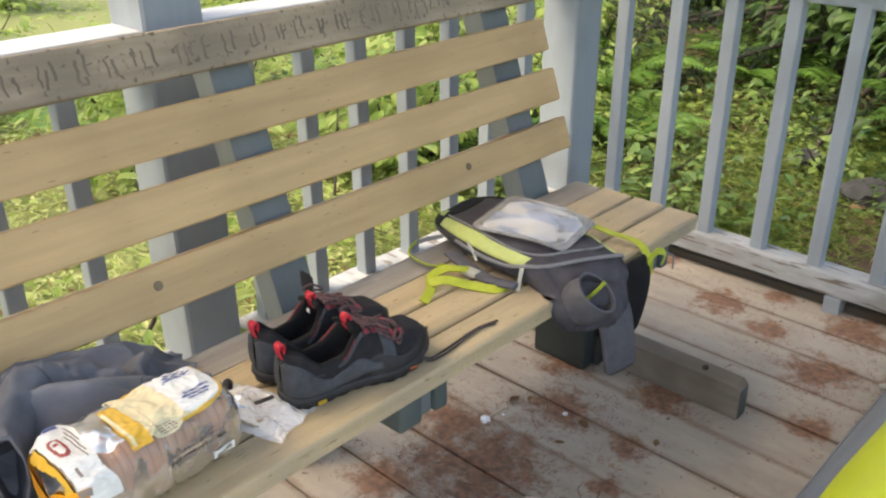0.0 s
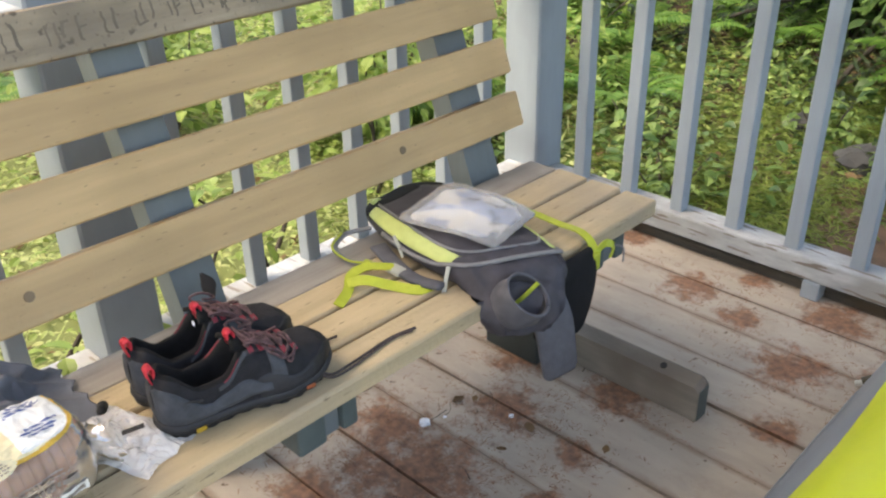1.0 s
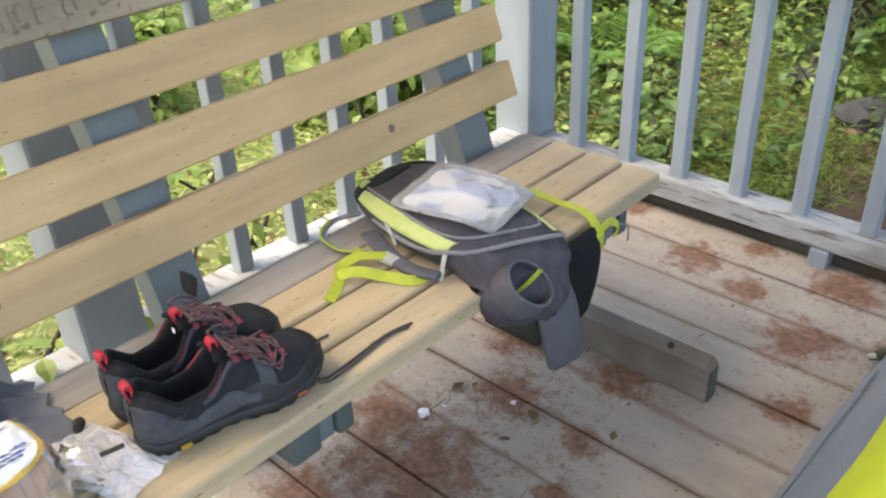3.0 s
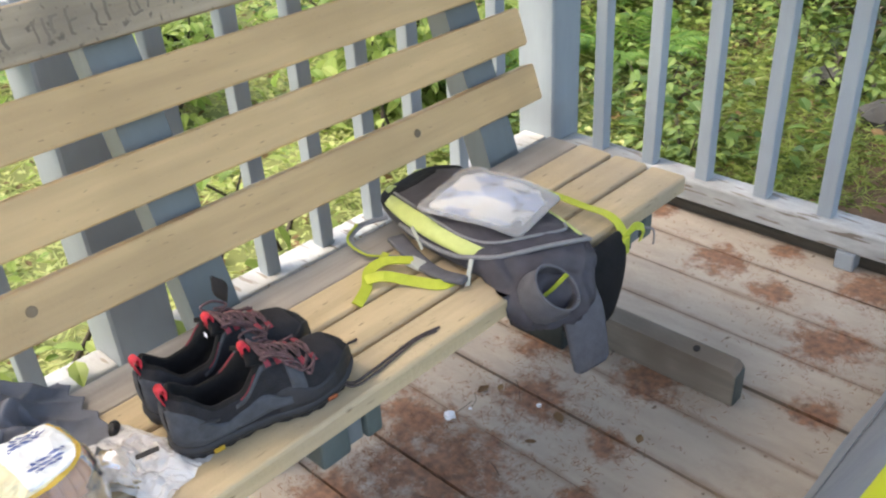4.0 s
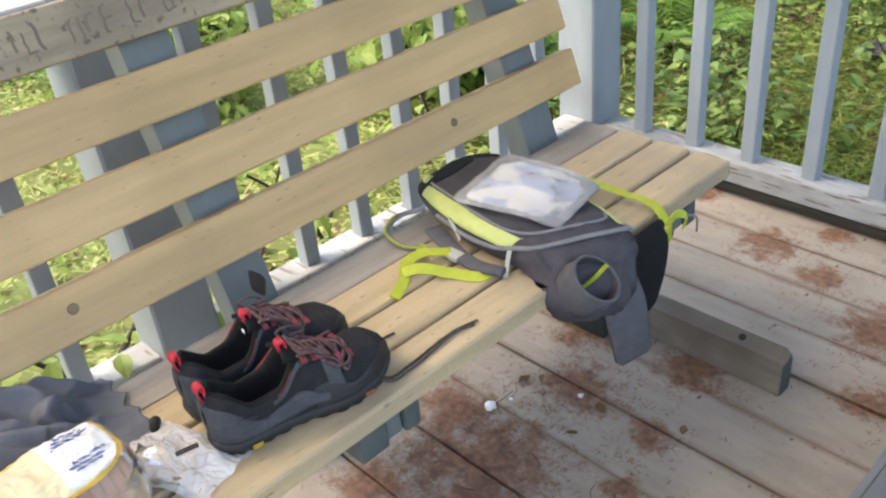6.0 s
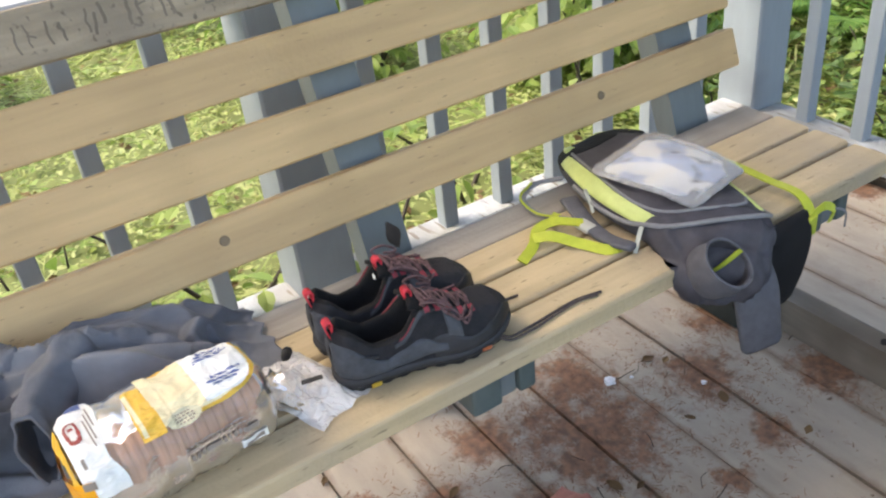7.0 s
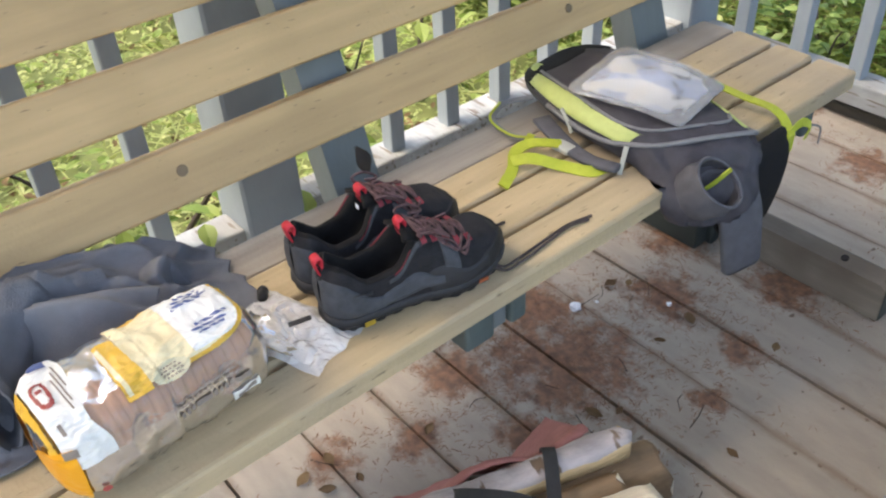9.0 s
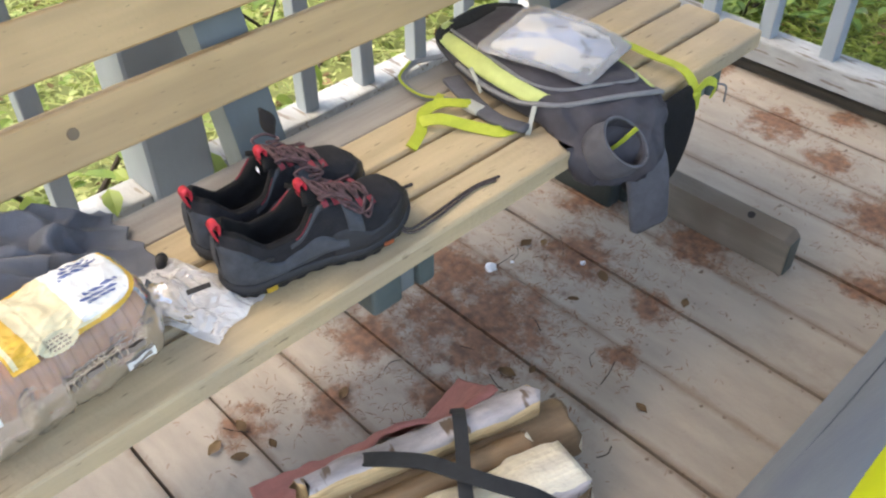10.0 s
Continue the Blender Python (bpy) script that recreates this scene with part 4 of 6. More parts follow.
for j in range(3):
    print_patch("print_bar", D(9 - 5 * j), D(10.6 - 5 * j), 0.50, 0.78 + 0.03 * j, M_lblgrey, lambda u, v: math.sin(v * 40 + j) > -0.7, 0.002, "bar of print", 2, 40)
print_patch("white_box", D(-22), D(-8), 0.74, 0.88, M_lblwhite, None, 0.0014, "white printed box", 6, 6)
print_patch("grey_box", D(-19), D(-13), 0.76, 0.86, M_lblgrey, None, 0.0018, "grey printed box", 6, 6)
print_patch("red_sticker", D(-21), D(-15), 0.12, 0.155, M_lblred, oval, 0.003, "small red print", 12, 12)
# gathered tail at the far end
tail = bmesh.new()
rings = []
for k in range(7):
    s = k / 6
    rr = 0.016 + 0.020 * s ** 1.5
    rings.append([Vector((rr * (1 + 0.25 * math.sin(5 * a + k)) * math.cos(a) * 1.3 + 0.01, BL / 2 - 0.006 + 0.035 * s, 0.05 - 0.02 * s + rr * 0.7 * math.sin(a) * (1 + 0.25 * math.cos(4 * a + k)))) for a in [6.2832 * j / 18 for j in range(18)]])
part("bag_tail", loft_bm(rings, cap0=False, cap1=False, bm=tail), M_breadfilm, bread, "gathered end of the bag")
place(bread, -0.903, 0.497, SEAT + 0.0005, 0, 1, 4)

# ---------------------------------------------------------------- clear crumpled bag by the shoes
def crumple(u, v):
    x, y = (u - 0.5), (v - 0.5)
    r = math.hypot(x, y) * 2
    h = 0.020 * max(0, 1 - r ** 2) ** 0.7
    n = noise.noise((x * 5, y * 5, 2)) * 0.022 + abs(noise.noise((x * 11, y * 11, 7))) * 0.02
    ang_ = math.atan2(y, x)
    k = 1 + 0.22 * noise.noise((math.cos(ang_) * 2, math.sin(ang_) * 2, 5))
    return Vector((x * 0.18 * k, y * 0.11 * k, max(0.001, h + n * (1 - r * 0.6))))


pb = part("plastic_bag", grid_bm(40, 46, crumple), M_crinkle, None, "crumpled clear plastic bag beside the shoes on the bench", smooth=False, category="plastic bag")
pb.visible_shadow = False
place(pb, -0.925, 0.698, SEAT + 0.0005, 0, 0, 22)
part("print_bar", box_bm(-0.004, 0.004, -0.016, 0.016, 0, 0.0012, 0), M_rubber, pb, "black printed bar", smooth=False).matrix_basis = pose(0.030, -0.006, 0.036, 5, 10, -40)
clip = thing("cord_stopper", "small black plastic cap lying by the plastic bag", "cap")
part("cap", loft_bm([[(r * math.cos(a), r * math.sin(a), z) for a in [6.2832 * j / 14 for j in range(14)]] for r, z in ((0.005, 0), (0.007, 0.002), (0.008, 0.024), (0.005, 0.032))]), M_rubber, clip)
part("ridge", loft_bm([[(r * math.cos(a), r * math.sin(a), z) for a in [6.2832 * j / 14 for j in range(14)]] for r, z in ((0.0084, 0.006), (0.0086, 0.010))]), M_midsole, clip)
place(clip, -1.020, 0.715, SEAT + 0.0085, 80, 0, 60)

# ---------------------------------------------------------------- backpack on the bench's end
pack = thing("backpack", "charcoal and lime daypack lying over the bench edge", "backpack")
PC = [(-1.215, 1.50, 0.444, 0.03, 0.010), (-1.195, 1.50, 0.452, 0.085, 0.022), (-1.13, 1.492, 0.461, 0.112, 0.031), (-1.02, 1.470, 0.466, 0.124, 0.036),
      (-0.92, 1.448, 0.465, 0.120, 0.036), (-0.85, 1.437, 0.461, 0.114, 0.035), (-0.80, 1.433, 0.450, 0.104, 0.035), (-0.774, 1.418, 0.426, 0.090, 0.034),
      (-0.752, 1.398, 0.40, 0.080, 0.032), (-0.752, 1.392, 0.365, 0.052, 0.020)]


def pack_frame(s):
    """Centre, tangent, half width and half height at s in 0..1 along the pack from its top to its base."""
    f = s * (len(PC) - 1)
    k = min(int(f), len(PC) - 2)
    t = f - k

    def cr(i):
        q = [PC[min(max(k + d, 0), len(PC) - 1)][i] for d in (-1, 0, 1, 2)]
        return 0.5 * (2 * q[1] + (q[2] - q[0]) * t + (2 * q[0] - 5 * q[1] + 4 * q[2] - q[3]) * t * t + (3 * q[1] - q[0] - 3 * q[2] + q[3]) * t ** 3)
    return Vector((cr(0), cr(1), cr(2))), cr(3), cr(4)


def pack_pt(s, a, lift=0.0):
    c, w, h = pack_frame(s)
    d = (pack_frame(min(1, s + 0.01))[0] - pack_frame(max(0, s - 0.01))[0]).normalized()
    up = d.cross(Vector((0, 1, 0))).normalized()
    ca, sa = math.cos(a), math.sin(a)
    k = 0.68
    x = abs(ca) ** k * (1 if ca > 0 else -1)
    z = abs(sa) ** 0.8 * (1 if sa > 0 else -1)
    wr = 0.008 * noise.noise((s * 7, ca * 2.2, sa * 2)) + 0.026 * (0.4 - abs(noise.noise((s * 13, ca * 3.5, sa * 3.5)))) * sm(0.52, 0.66, s) + 0.002 * noise.noise((s * 21, ca * 6, sa * 5))
    across = Vector((0.62 * sm(0.15, 0.6, s), 1, 0)).normalized()
    p = c + across * (w + lift) * x + up * (h + lift + wr) * z
    if p.x < -0.79:
        p.z = max(p.z, SEAT + 0.001 + max(lift, 0) * 0.3)
    return p


NS, NA2 = 60, 48
bm = bmesh.new()
rows = [[bm.verts.new(pack_pt(k / NS, 2 * math.pi * j / NA2)) for j in range(NA2)] for k in range(NS + 1)]
for r0, r1 in zip(rows, rows[1:]):
    for j in range(NA2):
        bm.faces.new((r0[j], r0[(j + 1) % NA2], r1[(j + 1) % NA2], r1[j]))
bm.faces.new(rows[0][::-1])
bm.faces.new(rows[-1])
part("body", bm, M_packdark, pack, "charcoal ripstop body")


def pack_patch(name, s0, s1, a0, a1, material, lift, label="", nu=24, nv=10, skew=0.0):
    def f(u, v):
        e = min(u, 1 - u, v, 1 - v)
        return pack_pt(s0 + (s1 - s0) * u, a0 + (a1 - a0) * v + skew * (u - 0.5), lift * (1 if e > 0.01 else 0.3))
    return part(name, grid_bm(nu, nv, f), material, pack, label)


pack_patch("front_panel", 0.20, 0.60, D(45), D(140), M_packdark, 0.003, "charcoal front panel", 24, 16)
# lime side panels on top, by the pouch, and black top end
pack_patch("lime_panel", 0.18, 0.60, D(130), D(166), M_limepale, 0.004, "pale lime panel")
pack_patch("lime_panel", 0.36, 0.60, D(20), D(36), M_limepale, 0.004, "pale lime panel", 16, 8)
pack_patch("top_panel", 0.02, 0.22, D(15), D(172), M_black, 0.004, "black padded top")
pack_patch("lime_mark", 0.06, 0.10, D(38), D(85), M_limepale, 0.007, "pale lime mark", 6, 8)
pack_patch("lime_mark", 0.13, 0.175, D(112), D(135), M_limepale, 0.007, "pale lime mark", 6, 6)
# zip that runs across the front edge and along the side
zp = [(0.30, D(176)), (0.42, D(178)), (0.54, D(174)), (0.62, D(155)), (0.655, D(125)), (0.665, D(90)), (0.66, D(55)), (0.63, D(25)), (0.57, D(8))]
part("zip", tube_bm(spline([pack_pt(s, a, 0.004) for s, a in zp], 6), 0.0045, 8), M_zip, pack, "grey zip cord")
zp2 = [(0.20, D(128)), (0.35, D(130)), (0.50, D(130)), (0.585, D(115)), (0.60, D(90)), (0.59, D(62)), (0.54, D(42))]
part("zip", tube_bm(spline([pack_pt(s, a, 0.003) for s, a in zp2], 6), 0.003, 8), M_zip, pack, "grey zip cord")
pz = pack_pt(0.61, D(158), 0.006)
part("zip_pull", tube_bm(spline([pz, pz + Vector((0.004, -0.012, -0.02)), pz + Vector((0.006, -0.022, -0.05)), pz + Vector((0.004, -0.03, -0.065))], 4), 0, flat=(0.008, 0.003, (0.3, -1, 0.3))), M_buckle, pack, "pale zip pull cord", smooth=False)
pz2 = pack_pt(0.36, D(160), 0.008)
part("zip_pull", tube_bm([pz2, pz2 + Vector((0.02, -0.006, -0.012)), pz2 + Vector((0.035, -0.01, -0.03))], 0, flat=(0.006, 0.003, (0, -1, 0.5))), M_buckle, pack, "pale zip pull cord", smooth=False)

# bottle pocket: an open tapered cup on the hanging side
ax = Vector((0.62, 0.02, 0.72)).normalized()
sx_ = Vector((0.80, 0.55, -0.25))
sx_ = (sx_ - ax * sx_.dot(ax)).normalized()
sy_ = ax.cross(sx_)
pc = Vector((-0.718, 1.385, 0.458))
bm = bmesh.new()
rows = []
for z, r, inner in ((-0.088, 0.020, 0), (-0.082, 0.036, 0), (-0.064, 0.049, 0), (-0.036, 0.054, 0), (-0.012, 0.052, 0), (0.0, 0.050, 0), (0.002, 0.048, 0), (-0.004, 0.046, 1), (-0.034, 0.045, 1), (-0.060, 0.034, 1), (-0.072, 0.018, 1)):
    row = []
    for j in range(30):
        a = 6.2832 * j / 30
        w = 1 + 0.09 * noise.noise((math.cos(a) * 1.5, math.sin(a) * 1.5, z * 20)) + (0.10 * noise.noise((math.cos(a) * 4 + z * 30, math.sin(a) * 4, z * 26)) if z < -0.02 else 0)
        low = -0.008 * (0.5 + 0.5 * math.cos(a - 0.5)) * (1 if z > -0.03 else 0.2)
        row.append(bm.verts.new(pc + ax * (z + low) + sx_ * (r * w * math.cos(a) * 0.94) + sy_ * (r * w * math.sin(a) * 0.82)))
    rows.append((row, inner))
for (r0, i0), (r1, i1) in zip(rows, rows[1:]):
    for j in range(30):
        f = bm.faces.new((r0[j], r0[(j + 1) % 30], r1[(j + 1) % 30], r1[j]))
        f.material_index = 1 if i1 else 0
bm.faces.new(rows[0][0][::-1])
f = bm.faces.new(rows[-1][0])
f.material_index = 1
pocket = part("side_pocket", bm, [M_packgrey, M_packdark], pack, "grey stretch bottle pocket")
rimpts = [pc + ax * (0.001 - 0.008 * (0.5 + 0.5 * math.cos(a - 0.5))) + sx_ * (0.0500 * math.cos(a) * 0.94) + sy_ * (0.0500 * math.sin(a) * 0.82) for a in [6.2832 * j / 30 for j in range(31)]]
part("hem", tube_bm(rimpts, 0.003, 6), M_packgrey, pocket, "grey bound hem")
part("inner_strap", tube_bm(spline([pc + ax * 0.005 + sx_ * 0.01 + sy_ * 0.03, pc + ax * -0.03 + sx_ * 0.0 + sy_ * 0.005, pc + ax * -0.085 - sx_ * 0.012 - sy_ * 0.012], 5), 0, flat=(0.010, 0.002, (1, 0, 0.2))), M_lime, pocket, "lime strap inside", smooth=False)

# hip belt fins hanging down, dark back panel
def fin(name, pts, w0, w1, th, material, label, up):
    path = spline(pts, 6)
    rings = []
    n = len(path)
    for k, p in enumerate(path):
        d = (path[min(k + 1, n - 1)] - path[max(k - 1, 0)]).normalized()
        u = Vector(up)
        side = d.cross(u).normalized()
        top = side.cross(d).normalized()
        w = (w0 + (w1 - w0) * k / (n - 1)) / 2 * (0.85 if k == n - 1 else 1)
        rings.append([p + side * w * math.copysign(abs(math.cos(a)) ** 0.35, math.cos(a)) + top * th / 2 * math.copysign(abs(math.sin(a)) ** 0.6, math.sin(a)) for a in [6.2832 * (j + 0.5) / 16 for j in range(16)]])
    return part(name, loft_bm(rings), material, pack, label)


fin("hip_belt", [(-0.735, 1.452, 0.405), (-0.715, 1.458, 0.36), (-0.706, 1.466, 0.29), (-0.703, 1.474, 0.242)], 0.088, 0.078, 0.016, M_packgrey, "grey padded hip belt", (1, -0.35, 0.1))
fin("back_panel", [(-0.775, 1.545, 0.425), (-0.752, 1.545, 0.405), (-0.746, 1.536, 0.35), (-0.750, 1.522, 0.285)], 0.21, 0.15, 0.026, M_black, "black mesh back panel", (1, 0, 0.1))
# lime compression strap down to its buckle
part("lime_strap", tube_bm(spline([(-1.02, 1.600, 0.478), (-0.93, 1.640, 0.463), (-0.86, 1.655, 0.452), (-0.80, 1.655, 0.452), (-0.765, 1.648, 0.435), (-0.752, 1.64, 0.40)], 6), 0, flat=(0.020, 0.0022, (0.1, 0, 1))), M_lime, pack, "lime webbing strap", smooth=False)
part("lime_strap", tube_bm(spline([(-0.757, 1.645, 0.42), (-0.75, 1.672, 0.437), (-0.742, 1.69, 0.425), (-0.745, 1.685, 0.40)], 5), 0, flat=(0.016, 0.002, (1, 0.3, 0.3))), M_lime, pack, "folded lime strap end", smooth=False)
part("buckle", box_bm(-0.762, -0.748, 1.632, 1.656, 0.385, 0.425, 0.004), M_lime, pack, "lime side-release buckle", smooth=False)
part("strap_tail", tube_bm(spline([(-0.745, 1.69, 0.428), (-0.735, 1.715, 0.415), (-0.735, 1.72, 0.38)], 5), 0, flat=(0.004, 0.002, (1, 0, 0))), M_zip, pack, "grey strap tail", smooth=False)
# shoulder-strap loop and the lime sternum strap lying on the seat
part("strap_loop", tube_bm(spline([(-1.13, 1.372, 0.458), (-1.165, 1.328, 0.446), (-1.145, 1.283, 0.438), (-1.085, 1.272, 0.436), (-1.03, 1.300, 0.437), (-0.985, 1.322, 0.440)], 7), 0, flat=(0.012, 0.003, (0.2, 0, 1))), M_zip, pack, "thin grey strap loop", smooth=False)
part("strap_loop", tube_bm(spline([(-1.17, 1.325, 0.4495), (-1.148, 1.279, 0.4415), (-1.085, 1.268, 0.4395), (-1.045, 1.288, 0.4405)], 7), 0, flat=(0.005, 0.002, (0.2, 0, 1))), M_lime, pack, "lime strap edging", smooth=False)
part("lime_strap", tube_bm(spline([(-0.99, 1.305, 0.445), (-1.02, 1.262, 0.452), (-1.025, 1.225, 0.446), (-1.00, 1.195, 0.436), (-0.975, 1.150, 0.434)], 6), 0, flat=(0.020, 0.0025, (0.4, 0.2, 1))), M_lime, pack, "lime webbing strap", smooth=False)
part("lime_strap", tube_bm(spline([(-1.015, 1.205, 0.441), (-0.985, 1.225, 0.452), (-0.95, 1.258, 0.440), (-0.905, 1.285, 0.436), (-0.895, 1.315, 0.436)], 6), 0, flat=(0.020, 0.0025, (0.4, -0.6, 1))), M_lime, pack, "lime webbing strap", smooth=False)
part("lime_strap", tube_bm(spline([(-1.06, 1.30, 0.436), (-1.035, 1.262, 0.444), (-1.03, 1.23, 0.437)], 6), 0, flat=(0.014, 0.0025, (0.1, 0.2, 1))), M_lime, pack, "lime webbing strap", smooth=False)
part("sternum_buckle", box_bm(-1.005, -0.965, 1.292, 1.318, 0.4335, 0.446, 0.004), M_buckle, pack, "pale plastic buckle", smooth=False)
fin("shoulder_strap", [(-1.08, 1.345, 0.442), (-1.0, 1.318, 0.440), (-0.93, 1.305, 0.440), (-0.87, 1.315, 0.444)], 0.036, 0.026, 0.010, M_packgrey, "grey shoulder strap edge", (0, 0, 1))

# clear map pouch lying on the pack
pouch = thing("map_pouch", "clear plastic pouch with a folded printed sheet on the backpack", "pouch")


def sheet_fn(w, h, lift, wob, rad=0.012):
    def f(u, v):
        x, y = (u - 0.5) * 2, (v - 0.5) * 2
        k = 0.9
        fx = x * (1 - 0.07 * abs(y) ** 9) + 0.02 * y
        fy = y * (1 - 0.07 * abs(x) ** 9) * (1 - 0.08 * x)
        z = lift + wob * noise.noise((x * 1.6, y * 1.6, 3)) + 0.0015 * noise.noise((x * 5, y * 5, 7)) - 0.005 * x * x - 0.003 * y * y
        return Vector((fx * w / 2, fy * h / 2, z))
    return f


PW, PH = 0.222, 0.190
thick(part("pouch_back", grid_bm(24, 24, sheet_fn(PW, PH, 0.0, 0.006)), M_film, pouch, "clear film"), 0.0006)
thick(part("paper", grid_bm(24, 24, sheet_fn(PW * 0.84, PH * 0.84, 0.0016, 0.006)), M_print, pouch, "white and grey printed sheet"), 0.0006)
part("pouch_front", grid_bm(30, 30, sheet_fn(PW, PH, 0.0042, 0.006)), M_film, pouch, "clear glossy film").visible_shadow = False
place(pouch, -0.947, 1.476, 0.5165, 2, 3, 11)

# ---------------------------------------------------------------- jacket heap
jacket = thing("jacket", "crumpled slate-grey jacket heaped on the bench seat", "jacket")


M_inside = mat("dark_inner_cloth", (0.065, 0.069, 0.082), rough=0.8, grain=0.15, scale=(25, 25, 25), bump=0.25, bump_scale=500)


def pleat(t):
    """A fold's cross-section: narrow crests over wide hollows."""
    f = abs(2 * (t - math.floor(t)) - 1)
    return (math.sqrt((1 - f) ** 2 + 0.006) - 0.077) ** 1.35


RIDGE = [(-0.12, 0.000), (0.02, 0.026), (0.12, 0.052), (0.20, 0.073), (0.29, 0.099), (0.38, 0.103), (0.46, 0.095), (0.53, 0.082), (0.60, 0.060), (0.66, 0.034), (0.71, 0.000)]
HEM = [(-0.12, -1.06), (0.06, -1.05), (0.14, -1.012), (0.20, -0.985), (0.25, -0.945), (0.30, -0.938), (0.37, -0.945), (0.44, -0.985), (0.71, -0.990)]


def heap(u, v):
    y = -0.12 + 0.83 * v
    hem, crest = ramp(HEM, y), ramp(RIDGE, y)
    x = -1.185 + (hem + 1.185) * u
    ey = min(1, min(v, 1 - v) * 9)
    if u < 0.5:
        prof = 0.60 + 0.40 * sm(0.0, 0.45, u)
    else:
        prof = (1 - sm(0.36, 0.86, u)) ** 0.9
    w = noise.noise((x * 3.2, y * 3.2, 9))
    w2 = noise.noise((x * 4.5 + 4, y * 4.5, 2))
    a = pleat(x * 9.5 - y * 3.6 + 0.9 * w)
    b = pleat(x * 5.0 + y * 5.2 + 0.9 * w2)
    c = pleat(x * 21 - y * 7.5 + 1.3 * w2 + 0.6 * w)
    d = pleat(x * 13 + y * 15 + 1.6 * w)
    big = max(a, 0.9 * b)
    z = crest * prof * (0.46 + 0.80 * big) + (0.022 * c + 0.012 * d) * ey * (0.45 + 0.55 * prof) + 0.003 * noise.noise((x * 30, y * 30, 3)) * ey
    flat = sm(0.88, 1.0, u)
    z = z * (1 - flat) + 0.004 * flat
    hx = 0.014 * noise.noise((y * 16, 0, 3)) * sm(0.6, 1, u) + 0.034 * (b - 0.5) * prof * ey
    hy = 0.046 * (a - 0.5) * prof * ey + 0.018 * (c - 0.5) * prof
    return Vector((x + hx, y + hy, SEAT + 0.002 + max(0, z * min(1, ey * 1.5))))


thick(part("body", grid_bm(120, 300, heap), M_jacket, jacket, "slate softshell cloth"), 0.002, 1)


def sleeve(pts, r0, r1, open_dir_label, seed):
    """A slack sleeve, open at its end, with a lining inside and a cuff."""
    path = spline(pts, 8)
    n = len(path)
    bm = bmesh.new()
    rows = []
    for k, p in enumerate(path):
        s = k / (n - 1)
        d = (path[min(k + 1, n - 1)] - path[max(k - 1, 0)]).normalized()
        side = d.cross(Vector((0, 0, 1))).normalized()
        top = side.cross(d).normalized()
        r = r0 + (r1 - r0) * s
        rows.append(([p + (side * math.cos(a) * (0.70 - 0.24 * s) + top * math.sin(a) * 1.18) * r * (1 + 0.26 * noise.noise((math.cos(a) * 1.6 + seed, math.sin(a) * 1.6, s * 5)) + 0.08 * noise.noise((math.cos(a) * 4, math.sin(a) * 4 + seed, s * 14)))
                      for a in [6.2832 * j / 32 for j in range(32)]], 0))
    last = rows[-1][0]
    c = sum(last, Vector()) / 32
    d = (path[-1] - path[-2]).normalized()
    rows.append(([c + (q - c) * 1.04 + d * 0.005 for q in last], 0))
    rows.append(([c + (q - c) * 0.90 + d * 0.004 for q in last], 0))
    rows.append(([c + (q - c) * 0.86 - d * 0.02 for q in last], 1))
    rows.append(([c + (q - c) * 0.72 - d * 0.07 for q in last], 1))
    vv = [([bm.verts.new(q) for q in ring], i) for ring, i in rows]
    for (r0_, i0), (r1_, i1) in zip(vv, vv[1:]):
        for j in range(32):
            f = bm.faces.new((r0_[j], r0_[(j + 1) % 32], r1_[(j + 1) % 32], r1_[j]))
            f.material_index = i1
    bm.faces.new(vv[0][0][::-1])
    f = bm.faces.new(vv[-1][0])
    f.material_index = 1
    return part("sleeve", bm, [M_jacket, M_inside], jacket, open_dir_label)


sleeve([(-1.15, 0.35, 0.50), (-1.135, 0.30, 0.505), (-1.065, 0.262, 0.508), (-0.995, 0.258, 0.518)], 0.05, 0.051, "slack sleeve with an open cuff", 1)
sleeve([(-1.12, 0.44, 0.51), (-1.08, 0.39, 0.505), (-1.015, 0.350, 0.500), (-0.968, 0.338, 0.500)], 0.052, 0.050, "slack sleeve with an open cuff", 5)
def along(path, u):
    f = u * (len(path) - 1)
    i = min(int(f), len(path) - 2)
    return path[i].lerp(path[i + 1], f - i)


for k, pts in enumerate(([(-1.12, 0.30, 0.525), (-1.11, 0.36, 0.538), (-1.08, 0.43, 0.538), (-1.05, 0.51, 0.520), (-1.03, 0.58, 0.485)],
                         [(-1.15, 0.36, 0.522), (-1.16, 0.44, 0.528), (-1.14, 0.54, 0.512), (-1.10, 0.64, 0.468)])):
    fpath = spline(pts, 7)
    bm = grid_bm(len(fpath) * 2, 26, lambda u, v: along(fpath, u) + Vector((0.085 * (v - 0.3), 0.016 * math.sin(7 * v + 9 * u), 0.018 * math.sin(math.pi * v) - 0.075 * v * v + 0.030 * (pleat(v * 1.7 + 0.7 * math.sin(2.2 * u + k)) - 0.4) + 0.012 * (pleat(v * 3 + u * 1.4 + k) - 0.5) + 0.004 * noise.noise((u * 9, v * 6, k)))))
    thick(part("collar_flap" if k else "front_flap", bm, M_lining if k == 0 else M_jacket, jacket, "folded lighter lining" if k == 0 else ""), 0.003)

# ---------------------------------------------------------------- firewood in a canvas carrier
LOGDIR = Vector((0.30, 0.954, 0.0)).normalized()
LOGSIDE = Vector((0.954, -0.30, 0.0)).normalized()
PILE = Vector((-0.608, 0.882, 0.0))


